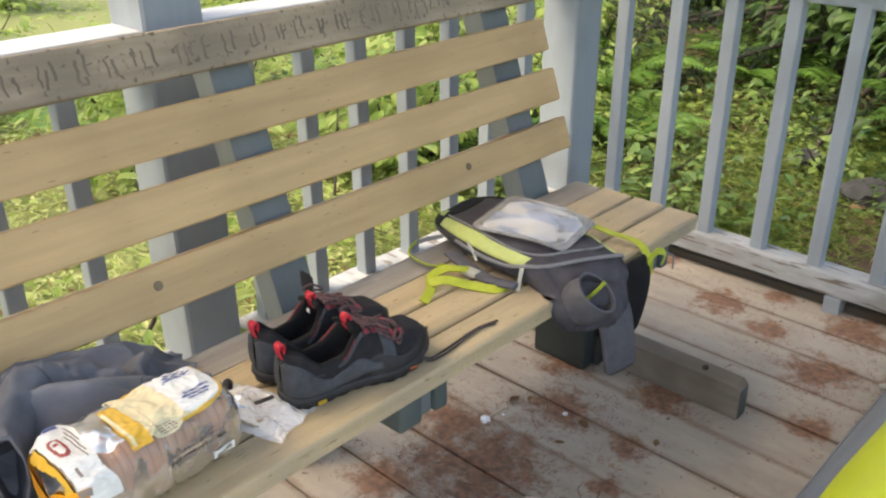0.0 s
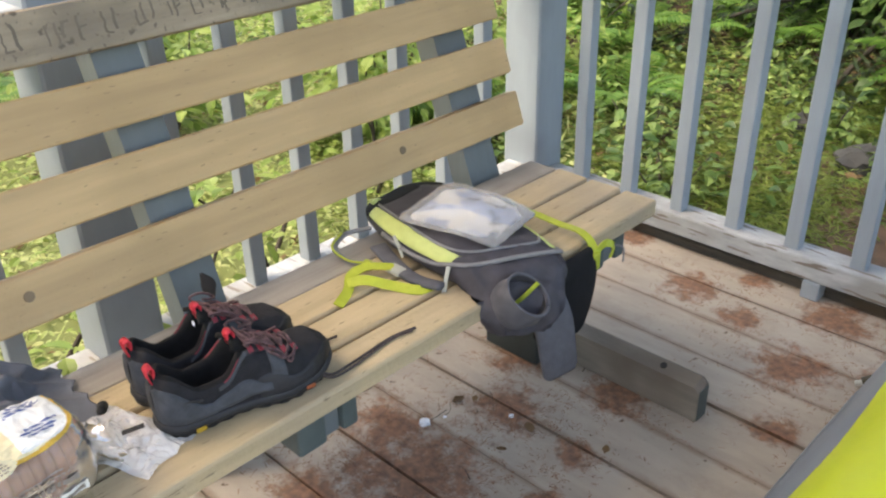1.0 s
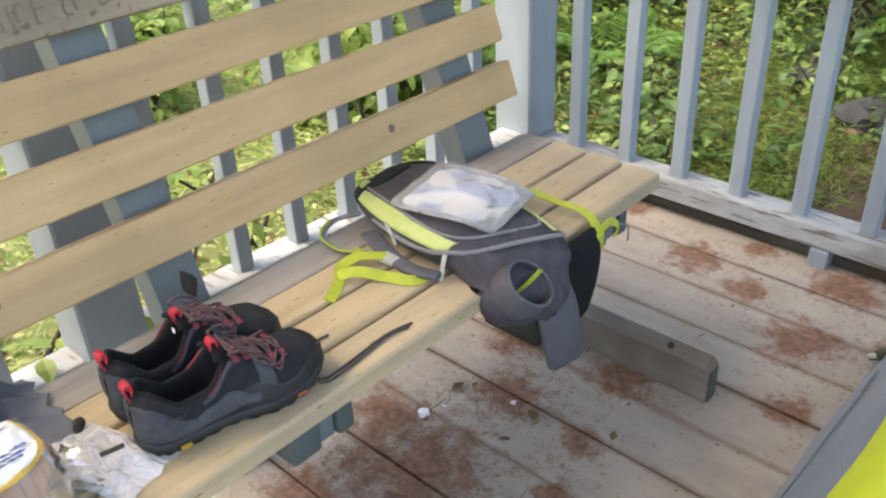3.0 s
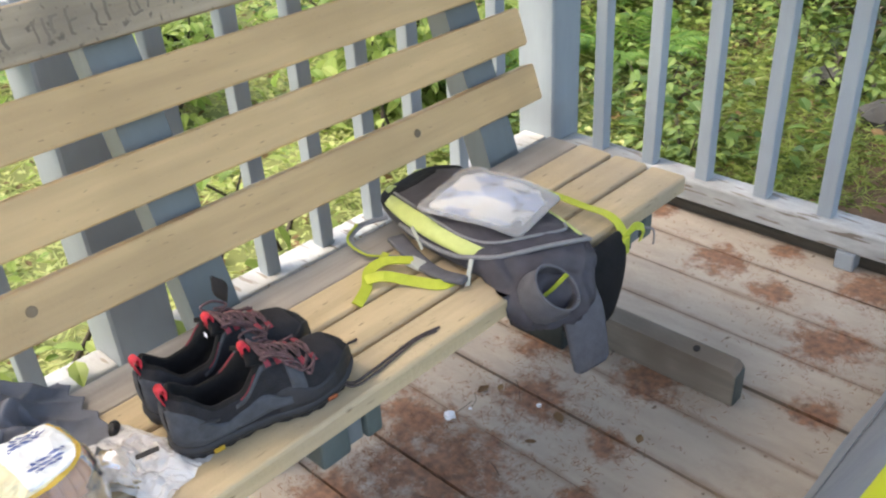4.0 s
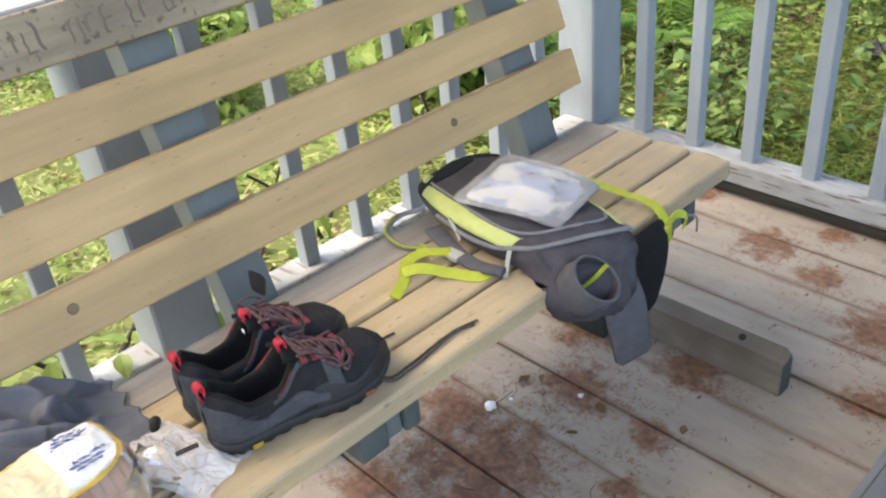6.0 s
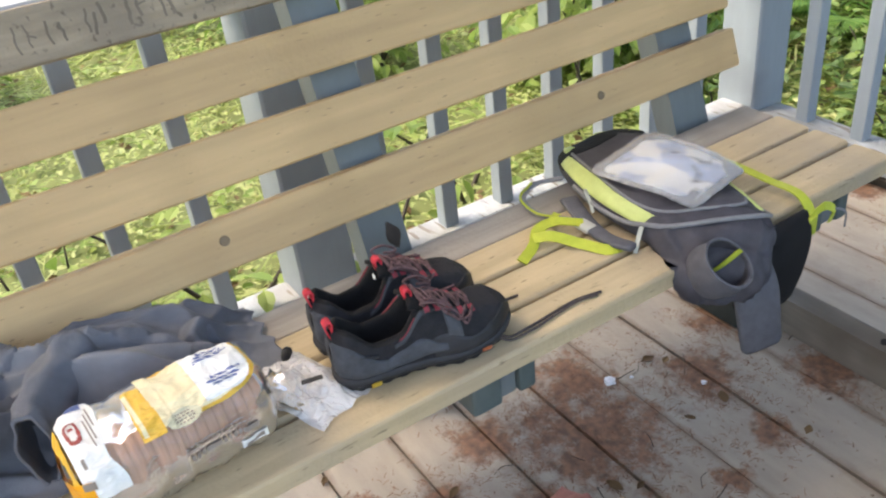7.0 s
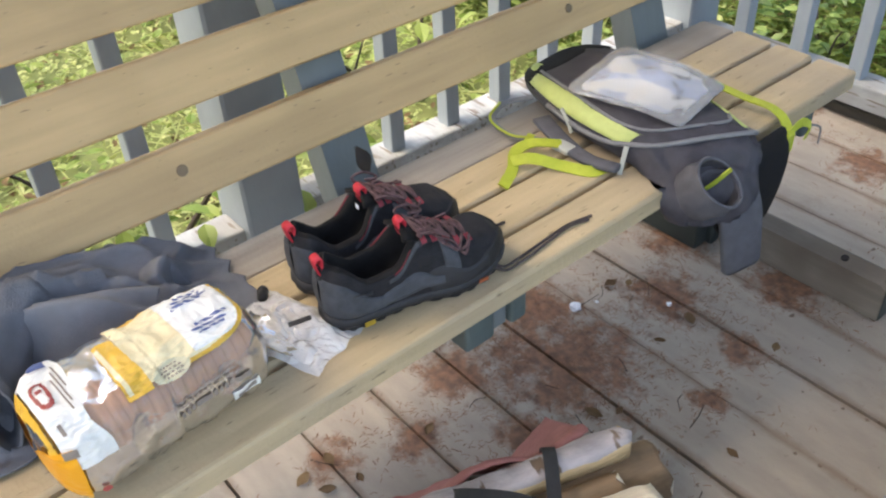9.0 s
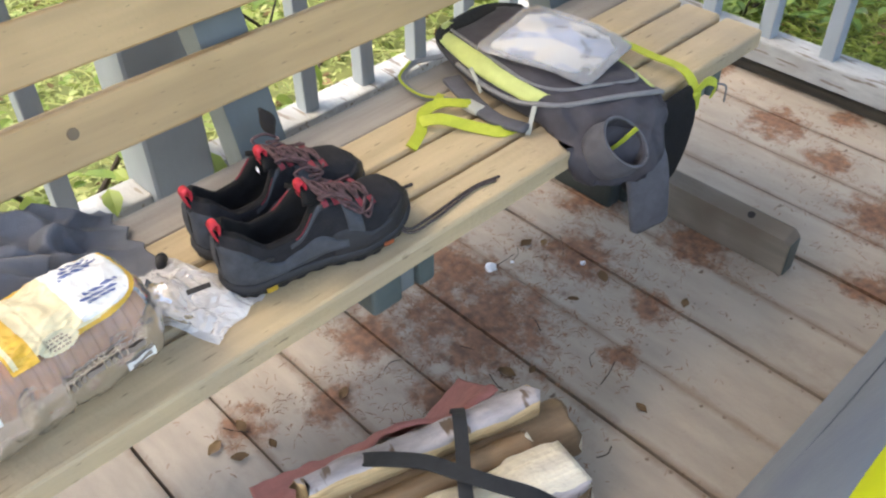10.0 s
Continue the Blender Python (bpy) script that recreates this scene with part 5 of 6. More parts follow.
def log_obj(label, side, height, along, length, rad, split, roll, seed, mats):
    """A split log: a wedge of a round with bark outside and pale split faces."""
    ob = thing("firewood_log", label, "firewood", "firewood in the carrier")
    prof = []
    if split:
        n = 9
        for j in range(n + 1):
            a = -split / 2 + split * j / n
            prof.append((rad * math.cos(a), rad * math.sin(a), 0))
        prof.append((rad * (0.1 if split < 2.9 else math.cos(split / 2) * 1.1), rad * 0.03, 1))
    else:
        for j in range(18):
            a = 6.2832 * j / 18
            prof.append((rad * math.cos(a), rad * math.sin(a), 0))
    bm = bmesh.new()
    rows = []
    K = 40
    for k in range(K + 1):
        t = k / K
        row = []
        for j, (px, py, _) in enumerate(prof):
            nz = noise.noise((t * 3 + seed, j * 0.6, seed)) * rad * 0.16 + noise.noise((t * 9 + seed, j * 1.7, seed)) * rad * 0.09 + noise.noise((t * 30 + seed, j * 2.7, seed)) * rad * 0.03
            endj = noise.noise((j * 2.3, seed, k)) * 0.03 * (k in (0, K)) + noise.noise((j * 2.9, seed + 3, k)) * 0.008 * (k in (1, K - 1))
            row.append(bm.verts.new(((t - 0.5) * length + endj, px + nz, py + nz * 0.6)))
        rows.append(row)
    n = len(prof)
    for r0, r1 in zip(rows, rows[1:]):
        for j in range(n):
            f = bm.faces.new((r0[j], r0[(j + 1) % n], r1[(j + 1) % n], r1[j]))
            f.material_index = 1 if split and j >= n - 2 else 0
    for r in (rows[0][::-1], rows[-1]):
        f = bm.faces.new(r)
        f.material_index = 1
    part("wood", bm, mats, ob)
    pos = PILE + LOGSIDE * side + LOGDIR * along + Vector((0, 0, height))
    rot = Matrix((LOGDIR, -LOGSIDE, Vector((0, 0, 1)))).transposed().to_4x4()
    ob.matrix_basis = Matrix.Translation(pos) @ rot @ Matrix.Rotation(radians(roll), 4, 'X')
    return ob


M_yellowsplit = mat("yellow_split_wood", (0.66, 0.48, 0.26), rough=0.75, grain=0.25, scale=(3, 60, 60), bump=0.9, bump_scale=90,
                    specks=((0.34, 0.21, 0.10), (5, 55, 55), 0.56, 0.72))
BIRCH = [M_birch, M_split]
BIRCHY = [M_birch, M_yellowsplit]
BROWN = [mat("brown_log_bark", (0.24, 0.165, 0.10), rough=0.85, grain=0.35, scale=(5, 30, 30), bump=0.7, bump_scale=50), M_split]
log_obj("pale birch-barked log with ragged ends in the firewood carrier", -0.058, 0.156, -0.015, 0.39, 0.040, 3.5, 12, 1, BIRCHY)
log_obj("split log with a clean pale face in the firewood carrier", 0.012, 0.178, -0.03, 0.40, 0.095, 1.45, 217, 2, BIRCH)
log_obj("brown-barked split log in the firewood carrier", -0.048, 0.092, 0.045, 0.37, 0.050, 0, 90, 3, BROWN)
log_obj("thin dark-barked split log in the firewood carrier", -0.012, 0.135, -0.04, 0.36, 0.028, 2.6, 70, 9, BROWN)
log_obj("yellowish split log in the firewood carrier", -0.085, 0.098, -0.05, 0.30, 0.034, 3.4, 150, 4, [M_yellowsplit, M_yellowsplit])
log_obj("brown-barked log at the bottom of the carrier", -0.05, 0.040, 0.0, 0.40, 0.040, 0, 0, 5, BROWN)
log_obj("brown-barked log at the bottom of the carrier", 0.04, 0.047, 0.02, 0.38, 0.045, 0, 40, 6, BROWN)
log_obj("brown-barked log at the bottom of the carrier", 0.14, 0.047, -0.02, 0.38, 0.045, 0, 80, 7, BROWN)
log_obj("pale split log in the firewood carrier", 0.165, 0.115, -0.04, 0.38, 0.055, 2.2, 250, 8, BIRCH)

carrier = thing("firewood_carrier", "faded red canvas log carrier with black webbing straps on the deck", "log carrier")


def canvas(u, v):
    """The bed under the logs and the far wall of the carrier."""
    side = -0.170 + 0.39 * u
    lift = 0.15 * sm(0.84, 1.0, u) ** 0.8
    wav = 0.010 * noise.noise((u * 5, v * 4, 3))
    return PILE + LOGSIDE * side + LOGDIR * ((v - 0.5) * 0.34) + Vector((0, 0, 0.003 + max(0, lift + wav * (lift > 0.02))))


def flap(u, v):
    """The slack wall: an arched rim over the birch log, the cloth falling away to the deck."""
    al = -0.26 + 0.39 * v
    rim = 0.070 + 0.106 * sm(-0.24, -0.06, al) + 0.012 * sm(0.05, 0.10, al) + 0.014 * math.exp(-((al + 0.02) / 0.05) ** 2)
    foot = 0.004 + 0.075 * sm(0.02, 0.14, al)
    s0 = -0.098 + 0.014 * sm(-0.04, 0.03, al) - 0.012 * sm(0.05, 0.14, al)
    wav = 0.010 * noise.noise((u * 3, v * 7, 3)) + 0.005 * noise.noise((u * 7, v * 16, 5))
    curl = 0.010 * math.sin(math.pi * min(1, u * 4)) * (u < 0.25)
    z = foot + (rim - foot) * (1 - u) ** 1.15 + wav * math.sin(math.pi * u) + curl
    return PILE + LOGSIDE * (s0 - 0.135 * u ** 0.9 + wav) + LOGDIR * al + Vector((0, 0, max(0.004, z)))


thick(part("canvas", grid_bm(50, 24, canvas), M_canvas, carrier, "faded red canvas"), 0.003, 1)
thick(part("canvas_flap", grid_bm(30, 70, flap), M_canvas, carrier, "slack red canvas side with an arched edge"), 0.003, 1)
q = lambda s, al, z: PILE + LOGSIDE * s + LOGDIR * al + Vector((0, 0, z))
part("webbing_strap", tube_bm(spline([q(-0.100, 0.058, 0.165), q(-0.088, 0.054, 0.192), q(-0.062, 0.044, 0.209), q(-0.02, 0.027, 0.205), q(0.02, 0.009, 0.203), q(0.06, -0.008, 0.203), q(0.12, -0.03, 0.195), q(0.2, -0.05, 0.16)], 6), 0, flat=(0.021, 0.003, (0, 0, 1))), M_strap, carrier, "black webbing strap", smooth=False)
part("webbing_strap", tube_bm(spline([q(-0.085, -0.125, 0.178), q(-0.048, -0.091, 0.206), q(-0.011, -0.038, 0.212), q(0.033, 0.002, 0.213), q(0.07, 0.04, 0.209), q(0.102, 0.08, 0.198), q(0.14, 0.12, 0.17)], 6), 0, flat=(0.025, 0.003, (0, 0, 1))), M_strap, carrier, "black webbing strap", smooth=False)

# ---------------------------------------------------------------- tent on the deck
tent = thing("tent", "pitched lime and grey nylon dome tent on the deck", "tent")
TX0, TX1, TY0, TY1 = -0.335, 1.75, 0.78, 2.17


def tent_h(x, y):
    u = min(1, max(0, (x - TX0) / (TX1 - TX0)))
    v = min(1, max(0, (y - TY0) / (TY1 - TY0)))
    e = min(u * (TX1 - TX0), (1 - u) * (TX1 - TX0)) 
    f = min(v, 1 - v) * (TY1 - TY0)
    zx = 1.05 * (1 - math.exp(-e * 3.1))
    zx = zx if zx < 0.45 else 0.45 + 0.12 * (1 - math.exp(-(zx - 0.45) / 0.12))
    zy = 0.85 * (1 - math.exp(-f * 5.5))
    k = 9.0
    return -math.log(math.exp(-k * zx) + math.exp(-k * zy)) / k if min(zx, zy) > 0 else 0.0


bm = bmesh.new()
nu, nv = 90, 70
cu = lambda t: 0.5 - 0.5 * math.cos(math.pi * t)
vs = {}
for i in range(nu + 1):
    for j in range(nv + 1):
        x = TX0 + (TX1 - TX0) * cu(i / nu)
        y = TY0 + (TY1 - TY0) * cu(j / nv)
        z = max(0, tent_h(x, y))
        vs[i, j] = bm.verts.new((x - 0.012 * noise.noise((y * 3, z * 3, 1)) * (z > 0.02), y, z + 0.003))
for i in range(nu):
    for j in range(nv):
        f = bm.faces.new((vs[i, j], vs[i + 1, j], vs[i + 1, j + 1], vs[i, j + 1]))
        f.material_index = 0 if f.calc_center_median().z > 0.43 else 1
part("fly", bm, [M_tentlime, M_tentgrey], tent, "lime nylon fly with grey lower border")
part("seam_tape", tube_bm([(TX0 - 0.003 + 0.075, 0.95 + 0.11 * k, tent_h(TX0 + 0.075, 0.95 + 0.11 * k) + 0.004) for k in range(9)], 0, flat=(0.012, 0.002, (-0.9, 0, 0.4))), M_tentgrey, tent, "grey seam", smooth=False)
part("guy_webbing", tube_bm(spline([(TX0 - 0.005, TY1 + 0.005, 0.012), (TX0 + 0.05, TY1 + 0.035, 0.05), (TX0 + 0.12, TY1 + 0.05, 0.10), (TX0 + 0.22, TY1 + 0.05, 0.14)], 5), 0.013, 8), M_pole, tent, "dark webbing and pole foot")
part("pole_tip", tube_bm([(TX0 - 0.02, TY1 - 0.002, 0.006), (TX0 + 0.01, TY1 + 0.01, 0.02)], 0.007, 8), M_buckle, tent, "pale metal pole tip")

# ---------------------------------------------------------------- growth round the deck
def leaf_mesh(name, leaves, material):
    """Leaves as folded six-point blades: (place, direction, up, length, width)."""
    verts, faces = [], []
    for p, d, up, ln, w in leaves:
        side = d.cross(up)
        if side.length < 1e-4:
            side = Vector((1, 0, 0))
        side.normalize()
        nrm = side.cross(d).normalized()
        b = len(verts)
        m = p + d * (ln * 0.5)
        h = w / 2
        verts += [m + nrm * (w * 0.02), p, p + d * (ln * 0.25) + side * (h * 0.85) + nrm * (w * 0.12), p + d * (ln * 0.55) + side * (h * 0.95) + nrm * (w * 0.14), p + d * (ln * 0.83) + side * (h * 0.5) + nrm * (w * 0.03),
                  p + d * ln - nrm * (ln * 0.12), p + d * (ln * 0.83) - side * (h * 0.5) + nrm * (w * 0.03), p + d * (ln * 0.55) - side * (h * 0.95) + nrm * (w * 0.14), p + d * (ln * 0.25) - side * (h * 0.85) + nrm * (w * 0.12)]
        faces += [(b, b + 1 + k, b + 1 + (k + 1) % 8) for k in range(8)]
    me = bpy.data.meshes.new(name)
    me.from_pydata([tuple(v) for v in verts], [], faces)
    me.materials.append(material)
    return me


def rdir(r, flat=0.5):
    a = r.uniform(0, 6.2832)
    return Vector((math.cos(a), math.sin(a), r.uniform(-flat, flat))).normalized()


def cover(name, label, n, box, size, height, material, keep, seed, aspect=0.62, category="groundcover"):
    r = random.Random(seed)
    L = []
    while len(L) < n:
        x, y = r.uniform(box[0], box[1]), r.uniform(box[2], box[3])
        if not keep(x, y, r):
            continue
        h = abs(r.gauss(0, height))
        d = rdir(r, 0.45)
        s = r.uniform(*size)
        up = Vector((r.uniform(-0.5, 0.5), r.uniform(-0.5, 0.5), 1)).normalized()
        L.append((Vector((x, y, ground_z(x, y) + 0.01 + h)), d, up, s, s * aspect * r.uniform(0.7, 1.2)))
    return tagged(new(name, leaf_mesh(name, L, material)), label, category, "", "stuff")


def outside(x, y):
    return x < -1.76 or y > 2.66


def patchy(sc, th, seed):
    return lambda x, y, r: outside(x, y) and noise.noise((x * sc + seed, y * sc, seed)) + r.uniform(-0.35, 0.35) > th


cover("pale_groundcover", "pale yellow-green leafy groundcover beyond the railing", 26000, (-6.5, -1.7, -2.5, 6.5), (0.014, 0.042), 0.04, M_leafp,
      lambda x, y, r: x < -1.76 and y + 0.6 * x < 2.2 and r.random() < 1.2 / (1 + 0.25 * (-1.7 - x)) and noise.noise((x * 1.3, y * 1.3, 2)) > -0.35, 11)
cover("green_groundcover", "bright green low plants beyond the railing", 12000, (-8.5, -1.7, -3.5, 8.0), (0.022, 0.065), 0.10, M_leafb, patchy(0.9, 0.02, 5), 12, 0.6)
cover("moss_groundcover", "small green leaves over mossy soil", 9000, (-4.5, 2.5, 2.66, 7.0), (0.012, 0.042), 0.025, M_leafm,
      lambda x, y, r: y > 2.66 and noise.noise((x * 1.1 + 4, y * 1.1, 1)) + r.uniform(-0.4, 0.4) > 0.06 + 0.50 * sm(-1.3, -0.5, x) * sm(4.8, 3.4, y), 13)
cover("leafy_groundcover", "broad green leaves low over the soil", 5200, (-5.0, 2.5, 3.3, 8.5), (0.035, 0.09), 0.10, M_leafd,
      lambda x, y, r: noise.noise((x * 0.9 + 9, y * 0.9, 3)) + r.uniform(-0.3, 0.3) > 0.0, 14, 0.7)
cover("dead_leaves", "brown dead leaves strewn over the soil", 2600, (-5.0, 2.5, 2.66, 6.5), (0.03, 0.075), 0.008, M_deadleaf, lambda x, y, r: y > 2.66, 15, 0.6, "leaf litter")
cover("dead_leaves", "brown dead leaves strewn under the plants", 2600, (-6.0, -1.76, -3.0, 6.5), (0.03, 0.07), 0.008, M_deadleaf, lambda x, y, r: x < -1.76, 16, 0.6, "leaf litter")
# soft grass and moss in the corner beyond the railing
cover("grass", "soft green grass and moss by the corner post", 20000, (-3.2, 0.6, 2.66, 5.2), (0.04, 0.11), 0.015, M_grassgreen,
      lambda x, y, r: noise.noise((x * 1.2 + 1, y * 1.2, 6)) + r.uniform(-0.35, 0.35) > -0.18 + 0.75 * sm(-1.4, -0.5, x), 18, 0.07, "grass")
cover("grass", "thin pale grass blades among the plants", 9000, (-5.5, -1.7, -2.0, 6.0), (0.08, 0.2), 0.02, M_leafp, patchy(1.1, -0.05, 8), 17, 0.05, "grass")


def stem_bm(h, r0, bend, seed, n=7):
    r = random.Random(seed)
    pts = [Vector((0, 0, -0.05))]
    d = Vector((r.uniform(-bend, bend), r.uniform(-bend, bend), 1)).normalized()
    for k in range(n):
        d = (d + Vector((r.uniform(-bend, bend), r.uniform(-bend, bend), 0)) * 0.4).normalized()
        pts.append(pts[-1] + d * h / n)
    return pts


def shrub(name, label, h, spread, nleaf, size, material, seed, stems=5, aspect=0.6, group="shrubs"):
    r = random.Random(seed)
    ob = thing(name, label, "shrub", group)
    L = []
    for s in range(stems):
        pts = stem_bm(h * r.uniform(0.7, 1.0), 0.008, 0.5, seed * 17 + s)
        off = Vector((r.uniform(-1, 1), r.uniform(-1, 1), 0)) * spread * 0.35
        pts = [p * 1 + Vector((off.x * (0.3 + p.z / h), off.y * (0.3 + p.z / h), 0)) for p in pts]
        part("stem", tube_bm(pts, 0.007 + 0.004 * h, 5, taper=[1 - 0.8 * k / len(pts) for k in range(len(pts))]), M_bark, ob)
        for k in range(nleaf // stems):
            f = r.uniform(0.15, 1.0)
            base = pts[min(len(pts) - 1, int(f * (len(pts) - 1)) + 1)]
            d = rdir(r, 0.5)
            q = base + d * r.uniform(0.02, spread * 0.5) * (1.15 - 0.5 * f) + Vector((0, 0, r.uniform(-0.06, 0.06)))
            dd = (d + Vector((0, 0, -0.35)) + rdir(r) * 0.5).normalized()
            s_ = r.uniform(*size)
            L.append((q, dd, Vector((r.uniform(-0.4, 0.4), r.uniform(-0.4, 0.4), 1)).normalized(), s_, s_ * aspect))
    o = new("foliage", leaf_mesh("foliage", L, material))
    o.parent = ob
    return ob


def scatter(proto, spots, seed):
    r = random.Random(seed)
    for k, (x, y) in enumerate(spots):
        m = pose(x, y, ground_z(x, y), 0, 0, r.uniform(0, 360))
        s = r.uniform(0.8, 1.2)
        if k == 0:
            proto.matrix_basis = m
        else:
            copy_thing(proto, m @ Matrix.Scale(s, 4))


rs = random.Random(77)
bright = shrub("shrub", "leafy bright green shrub beyond the railing", 0.8, 0.8, 1200, (0.04, 0.09), M_leafb, 1, 7)
scatter(bright, [(-4.6, 0.2), (-5.4, 1.6), (-4.9, 3.0), (-6.0, 4.2), (-4.2, 4.6), (-6.5, 0.0), (-5.8, -1.4), (-7.2, 2.4), (-3.6, 5.6), (-7.5, 5.0), (-8.5, 1.0), (-8.8, 3.4), (-2.9, 4.0), (-7.0, -2.8), (-9.5, -0.8), (-3.1, 3.2), (-3.7, 2.2)], 3)
deep = shrub("shrub", "deep green broad-leaved shrub in the shade", 1.0, 0.9, 1300, (0.05, 0.11), M_leafd, 2, 6)
scatter(deep, [(-2.4, 7.2), (-1.2, 6.6), (0.3, 6.2), (1.6, 6.8), (-3.6, 7.4), (-4.8, 7.0), (-0.3, 7.8), (-5.6, 8.6), (1.0, 8.2), (-2.0, 8.6), (2.8, 7.2), (-0.8, 5.4), (0.9, 5.2), (-3.6, 9.4), (2.6, 5.4), (-6.8, 7.2), (-1.7, 9.8), (-0.1, 4.9), (1.8, 4.6), (-1.9, 6.2), (0.8, 4.5)], 4)
young = shrub("sapling", "thin dark-stemmed sapling with sparse green leaves by the railing", 0.75, 0.35, 34, (0.05, 0.09), M_leafb, 5, 2, 0.6, "saplings")
scatter(young, [(-1.95, 0.62), (-2.05, 0.30), (-1.9, 1.28), (-2.3, 1.9), (-2.2, 0.95), (-2.6, -0.2), (-2.0, 0.05), (-2.5, 2.6)], 6)
low = shrub("low_plant", "low broad-leaved plant on the forest floor", 0.24, 0.42, 190, (0.028, 0.065), M_leafm, 8, 5, 0.65, "low plants")
scatter(low, [(-1.6, 3.4), (-2.0, 3.9), (-1.3, 4.4), (-2.6, 4.6), (-0.2, 4.0), (0.3, 3.6), (-0.6, 4.6), (0.9, 4.2), (-1.0, 5.0), (-3.2, 4.0), (-1.9, 5.2), (1.5, 3.5), (-0.1, 3.2), (-2.3, 3.1), (-2.1, 2.8), (-1.5, 2.95), (0.1, 3.8), (-0.75, 3.95), (1.2, 3.9), (-0.3, 4.4), (0.5, 4.6), (-1.7, 4.8), (0.2, 3.0)], 9)


def fern(seed):
    r = random.Random(seed)
    ob = thing("fern", "arching green fern on the forest floor", "fern", "ferns")
    for k in range(9):
        a = 6.2832 * k / 9 + r.uniform(-0.3, 0.3)
        ln = r.uniform(0.5, 0.75)
        out = Vector((math.cos(a), math.sin(a), 0))
        pts = [out * ln * t * 0.85 + Vector((0, 0, ln * (1.15 * t - 0.85 * t * t))) for t in [j / 12 for j in range(13)]]
        L = []
        for j in range(2, 25):
            t = j / 25
            i = min(11, int(t * 12))
            p = pts[i].lerp(pts[i + 1], t * 12 - i)
            d = (pts[i + 1] - pts[i]).normalized()
            sd = d.cross(Vector((0, 0, 1))).normalized()
            w = 0.15 * math.sin(math.pi * min(1, t * 0.9 + 0.12)) + 0.01
            for s in (-1, 1):
                dd = (sd * s + d * 0.45 + Vector((0, 0, -0.12))).normalized()
                L.append((p, dd, Vector((0, 0, 1)), w, 0.022))
        o = new("frond", leaf_mesh("frond", L, M_fern))
        o.parent = ob
    return ob


scatter(fern(3), [(-2.2, 5.6), (-3.0, 5.0), (-2.6, 6.1), (-3.9, 5.8), (-3.4, 3.6), (-2.75, 3.4), (-0.9, 5.1), (-4.6, 2.2), (-4.4, 6.4), (1.9, 4.7), (-2.35, 4.2)], 8)


def conifer(seed):
    """A forest conifer: tapered trunk, drooping limbs and many needle sprays."""
    r = random.Random(seed)
    ob = thing("conifer_tree", "dark forest conifer with drooping limbs, unseen copies added to block low sky", "tree", "forest trees")
    H = 9.0
    part("trunk", tube_bm([(0.05 * math.sin(z), 0.04 * math.cos(z * 1.3), z) for z in [-0.3 + H * k / 12 for k in range(13)]], 0.19, 12, taper=[1 - 0.9 * k / 12 for k in range(13)]), M_bark, ob)
    L = []
    for k in range(46):
        z = 0.25 + (H - 0.55) * (k / 46) ** 1.2
        a = r.uniform(0, 6.2832)
        ln = (2.1 - 1.7 * z / H) * r.uniform(0.7, 1.1)
        out = Vector((math.cos(a), math.sin(a), 0))
        pts = [Vector((0, 0, z)) + out * ln * t + Vector((0, 0, -0.25 * ln * t * t)) for t in (0, 0.25, 0.5, 0.75, 1)]
        part("limb", tube_bm(pts, 0.022, 5, taper=[1, 0.8, 0.6, 0.4, 0.15]), M_bark, ob)
        for j in range(300):
            t = r.uniform(0.12, 1)
            p = Vector((0, 0, z)) + out * ln * t + Vector((0, 0, -0.25 * ln * t * t))
            d = (out * 0.5 + rdir(r, 0.3) + Vector((0, 0, -0.3))).normalized()
            s = r.uniform(0.04, 0.11)
            L.append((p + rdir(r, 0.6) * 0.09, d, Vector((0, 0, 1)), s, s * 0.28))
    o = new("crown", leaf_mesh("crown", L, M_needle))
    o.parent = ob
    return ob


# trees at negative y are out of view, added to block low sky
scatter(conifer(2), [(-2.7, 7.0), (-1.5, 6.3), (0.3, 5.9), (-0.9, 7.2), (0.9, 6.9), (-4.0, 8.2), (2.6, 6.4), (-2.4, -3.8), (-4.4, -3.5), (-0.6, -4.6), (-6.4, -3.2), (1.4, -5.4), (-2.0, -5.6), (-5.2, -5.6), (0.2, -8.5), (-8.0, -5.0), (-3.6, -7.8), (-6.6, -8.4), (3.0, -10.0), (-0.6, 8.8), (1.8, 8.4), (-4.9, 9.6), (-10.5, 6.5), (-12.0, 1.0), (-9.8, 10.5), (0.6, 12.0), (-11.5, -4.5), (-3.0, 13.0), (4.5, 11.0)], 5)

# rocks in the undergrowth
def rock(x, y, s, seed):
    bm = bmesh.new()
    bmesh.ops.create_icosphere(bm, subdivisions=3, radius=s)
    for v in bm.verts:
        n = noise.noise(v.co * (2.2 / s) + Vector((seed, 0, 0))) * 0.28 + noise.noise(v.co * (6 / s)) * 0.08
        v.co *= 1 + n
        v.co.z *= 0.6
    ob = part("rock", bm, M_rock, None, "grey rock half sunk in the soil", smooth=False, category="rock", group="rocks")
    place(ob, x, y, ground_z(x, y) + s * 0.15, 0, 0, seed * 40)


rock(-1.02, 4.15, 0.14, 1)
rock(-1.45, 4.45, 0.10, 2)
rock(-0.55, 4.7, 0.15, 3)

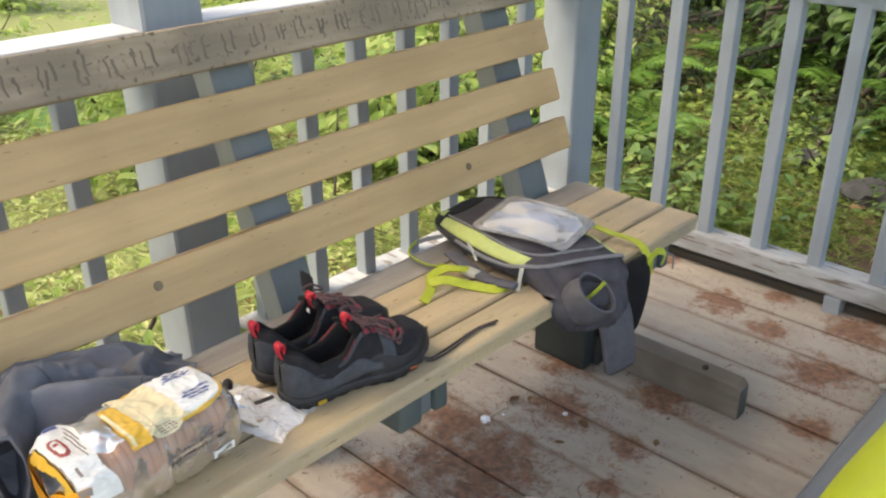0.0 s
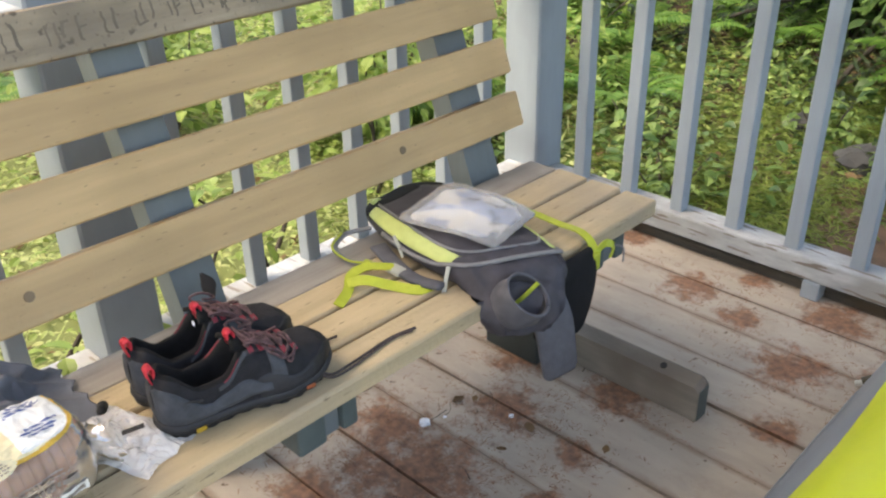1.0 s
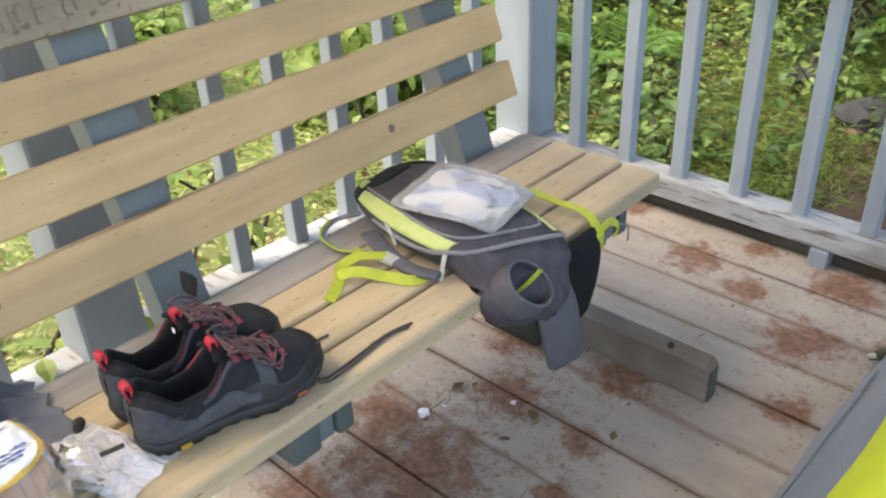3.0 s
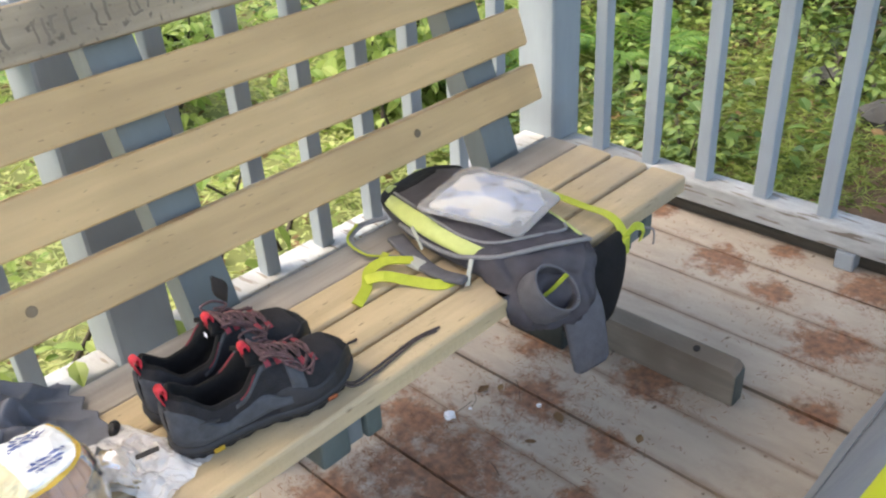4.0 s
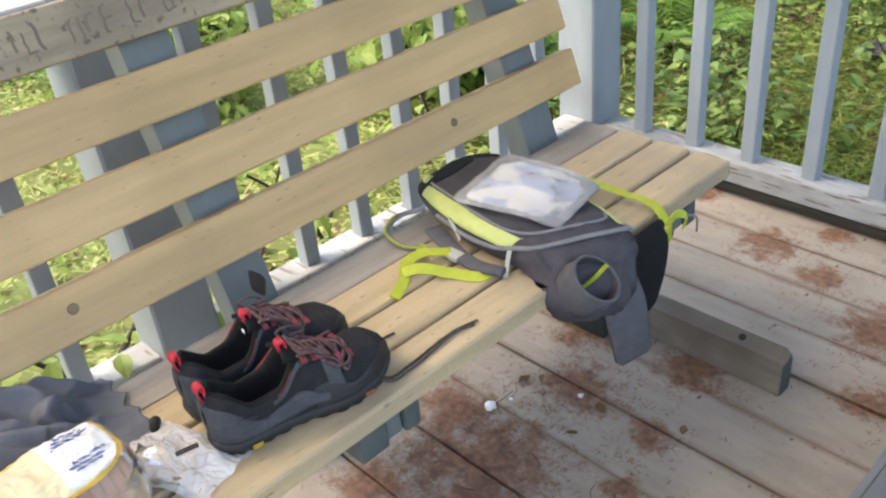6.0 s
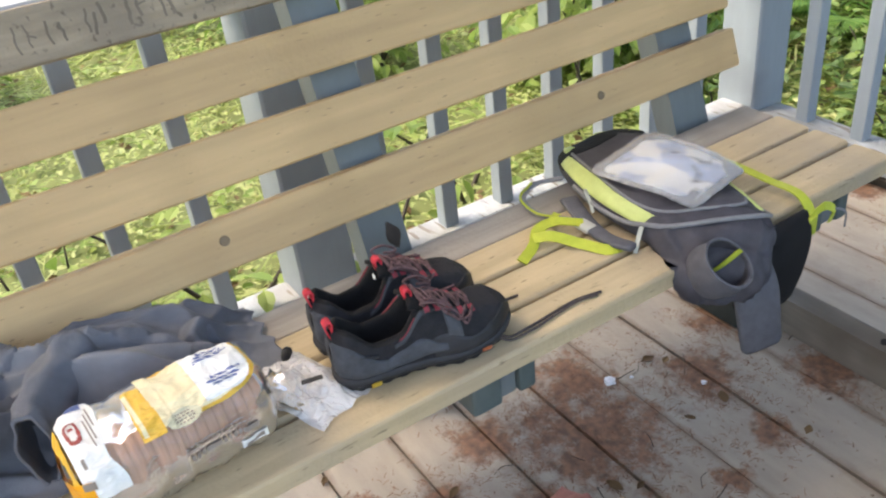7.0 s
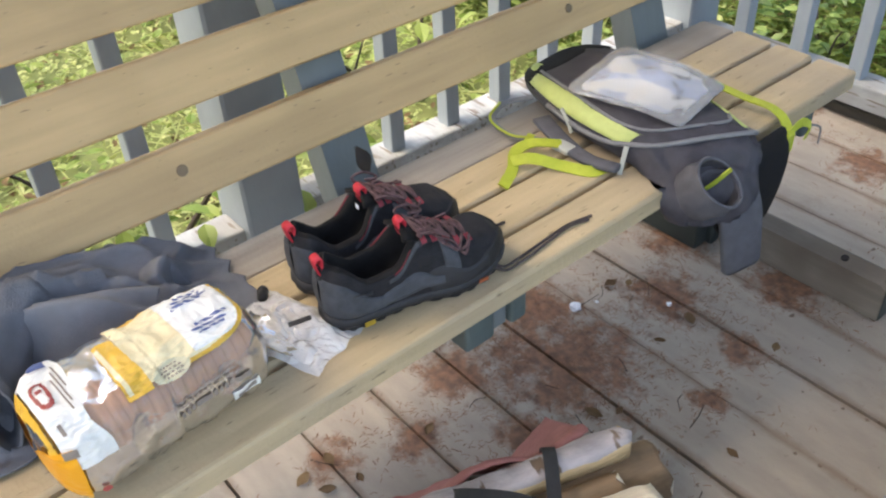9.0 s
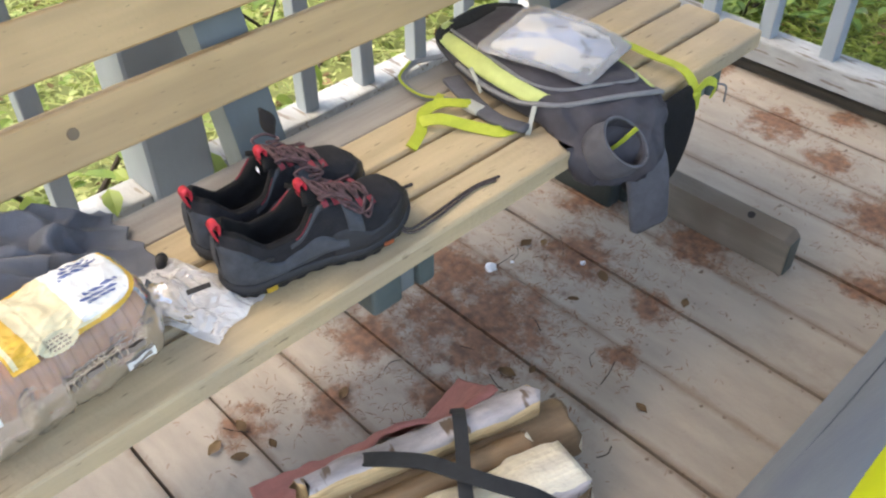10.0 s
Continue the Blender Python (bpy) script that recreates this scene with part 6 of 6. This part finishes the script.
# ---------------------------------------------------------------- litter on the deck
def needles(n, seed):
    r = random.Random(seed)
    verts, faces = [], []
    for _ in range(n):
        x0, y0, rad = r.choices(STAINS, (7, 2.4, 2, 1.6, 2.2, 0.6, 0.6, 1.4, 1, 0.5, 0.4, 1, 1.2, 0.4, 0.3, 2.5, 0.8, 0.8, 0.8, 0.8, 1))[0]
        x, y = x0 + r.gauss(0, rad * 0.8 + 0.015), y0 + r.gauss(0, rad * 0.7 + 0.015)
        if not (-1.6 < x < -0.1 and y < 2.45) or noise.noise((x * 13, y * 13, 2)) + 0.6 * noise.noise((x * 34, y * 34, 5)) < r.uniform(-0.35, 0.25):
            continue
        a = r.uniform(0, 3.1416)
        ln, wd = r.uniform(0.004, 0.017), r.uniform(0.0003, 0.0009)
        d = Vector((math.cos(a), math.sin(a), 0)) * ln / 2
        s = Vector((-math.sin(a), math.cos(a), 0)) * wd
        z = 0.0012 + abs(r.gauss(0, 0.0016))
        c = Vector((x, y, z))
        k = Vector((0, 0, r.uniform(0, 0.003)))
        b = len(verts)
        verts += [c - d - s, c - d + s, c + s + k, c - s + k, c + d + s, c + d - s]
        faces += [(b, b + 1, b + 2, b + 3), (b + 3, b + 2, b + 4, b + 5)]
    me = bpy.data.meshes.new("pine_needles")
    me.from_pydata([tuple(v) for v in verts], [], faces)
    me.materials.append(M_litter)
    return tagged(new("pine_needles", me), "rust-brown dry pine needles scattered on the deck", "needles", "", "stuff")


needles(9000, 21)
rt = random.Random(31)
for k in range(24):
    x0, y0, rad = rt.choice(STAINS[:3] + STAINS[:1] + [(-1.0, 0.85, 0.15), (-0.95, 1.05, 0.12), (-1.0, 1.36, 0.14), (-0.55, 2.1, 0.25)])
    x, y = x0 + rt.gauss(0, rad), y0 + rt.gauss(0, rad * 0.8)
    ln = rt.uniform(0.02, 0.07)
    a = rt.uniform(0, 6.28)
    pts = [(x, y, 0.002), (x + ln * 0.5 * math.cos(a) + rt.uniform(-0.006, 0.006), y + ln * 0.5 * math.sin(a), 0.004), (x + ln * math.cos(a + 0.2), y + ln * math.sin(a + 0.2), 0.002)]
    part("twig", tube_bm(spline(pts, 3), rt.uniform(0.0005, 0.0011), 5), M_bark, None, "small dry brown twig on the deck", category="twig", group="twigs on the deck")
for k in range(14):
    x0, y0, rad = rt.choice(STAINS[:2] + STAINS[5:7])
    x, y = x0 + rt.gauss(0, rad), y0 + rt.gauss(0, rad)
    s = rt.uniform(0.016, 0.040)
    a = rt.uniform(0, 6.28)
    bm = grid_bm(7, 5, lambda u, v: Vector(((u - 0.5) * s, (v - 0.5) * s * 0.6 * math.sin(math.pi * min(0.97, max(0.03, u))), 0.002 + 0.002 * (v - 0.5) ** 2 * 4 + 0.003 * noise.noise((u * 3, v * 3, k)) + 0.003)))
    ob = part("dead_leaf", bm, M_deadleaf, None, "curled brown dead leaf on the deck", category="leaf", group="dead leaves on the deck")
    place(ob, x, y, 0.0, 0, 0, math.degrees(a))


def scrap(x, y, s, seed):
    bm = bmesh.new()
    bmesh.ops.create_icosphere(bm, subdivisions=3, radius=s * 0.45)
    for v in bm.verts:
        v.co *= 1 + 0.45 * noise.noise(v.co * (3.5 / s) + Vector((seed, 0, 0))) + 0.2 * noise.noise(v.co * (9 / s))
        v.co.z = max(0.001, v.co.z * 0.55 + s * 0.16)
    ob = part("paper_scrap", bm, M_paper, None, "small crumpled white scrap on the deck", smooth=False, category="litter", group="white scraps")
    place(ob, x, y, 0, 0, 0, seed * 50)


scrap(-1.003, 1.382, 0.027, 1)
scrap(-0.876, 1.535, 0.013, 2)
scrap(-0.985, 1.43, 0.009, 3)

# ---------------------------------------------------------------- deck
deck = thing("floor", "worn grey painted deck boards with rust-brown pine needle stains", "floor", kind="structure")
# solid near-black box: the void's shade is put into its colour
part("underdeck", box_bm(DX0, DX1, DY0, DY1, GZ - 0.05, -0.045, 0), M_gap, deck, "near-black box standing in for the shaded void under the boards", smooth=False)
PITCH, SEAM0 = 0.1590, 0.605
k0 = math.floor((DY0 - SEAM0) / PITCH)
k1 = math.floor((DY1 - SEAM0) / PITCH)
BOARDS = []
for s in range(3):
    bm = board_bm(PITCH - 0.0040, 0.038, DX1 - DX0, 0.002, 0.0015, 40 + s, 24)
    me = bpy.data.meshes.new("floor_board")
    bm.to_mesh(me)
    bm.free()
    me.materials.append(M_deck)
    BOARDS.append(me)
M_deck.node_tree.nodes["Mapping"].inputs["Scale"].default_value = (20, 5.0, 20)
rb = random.Random(9)
for k in range(k0, k1):
    ob = new("floor_board", BOARDS[k % 3])
    ob.parent = deck
    ob.matrix_basis = pose(DX0, SEAM0 + (k + 0.5) * PITCH, -0.0195 + rb.uniform(-0.0015, 0.001), 0, 0, -90 + rb.uniform(-0.12, 0.12))
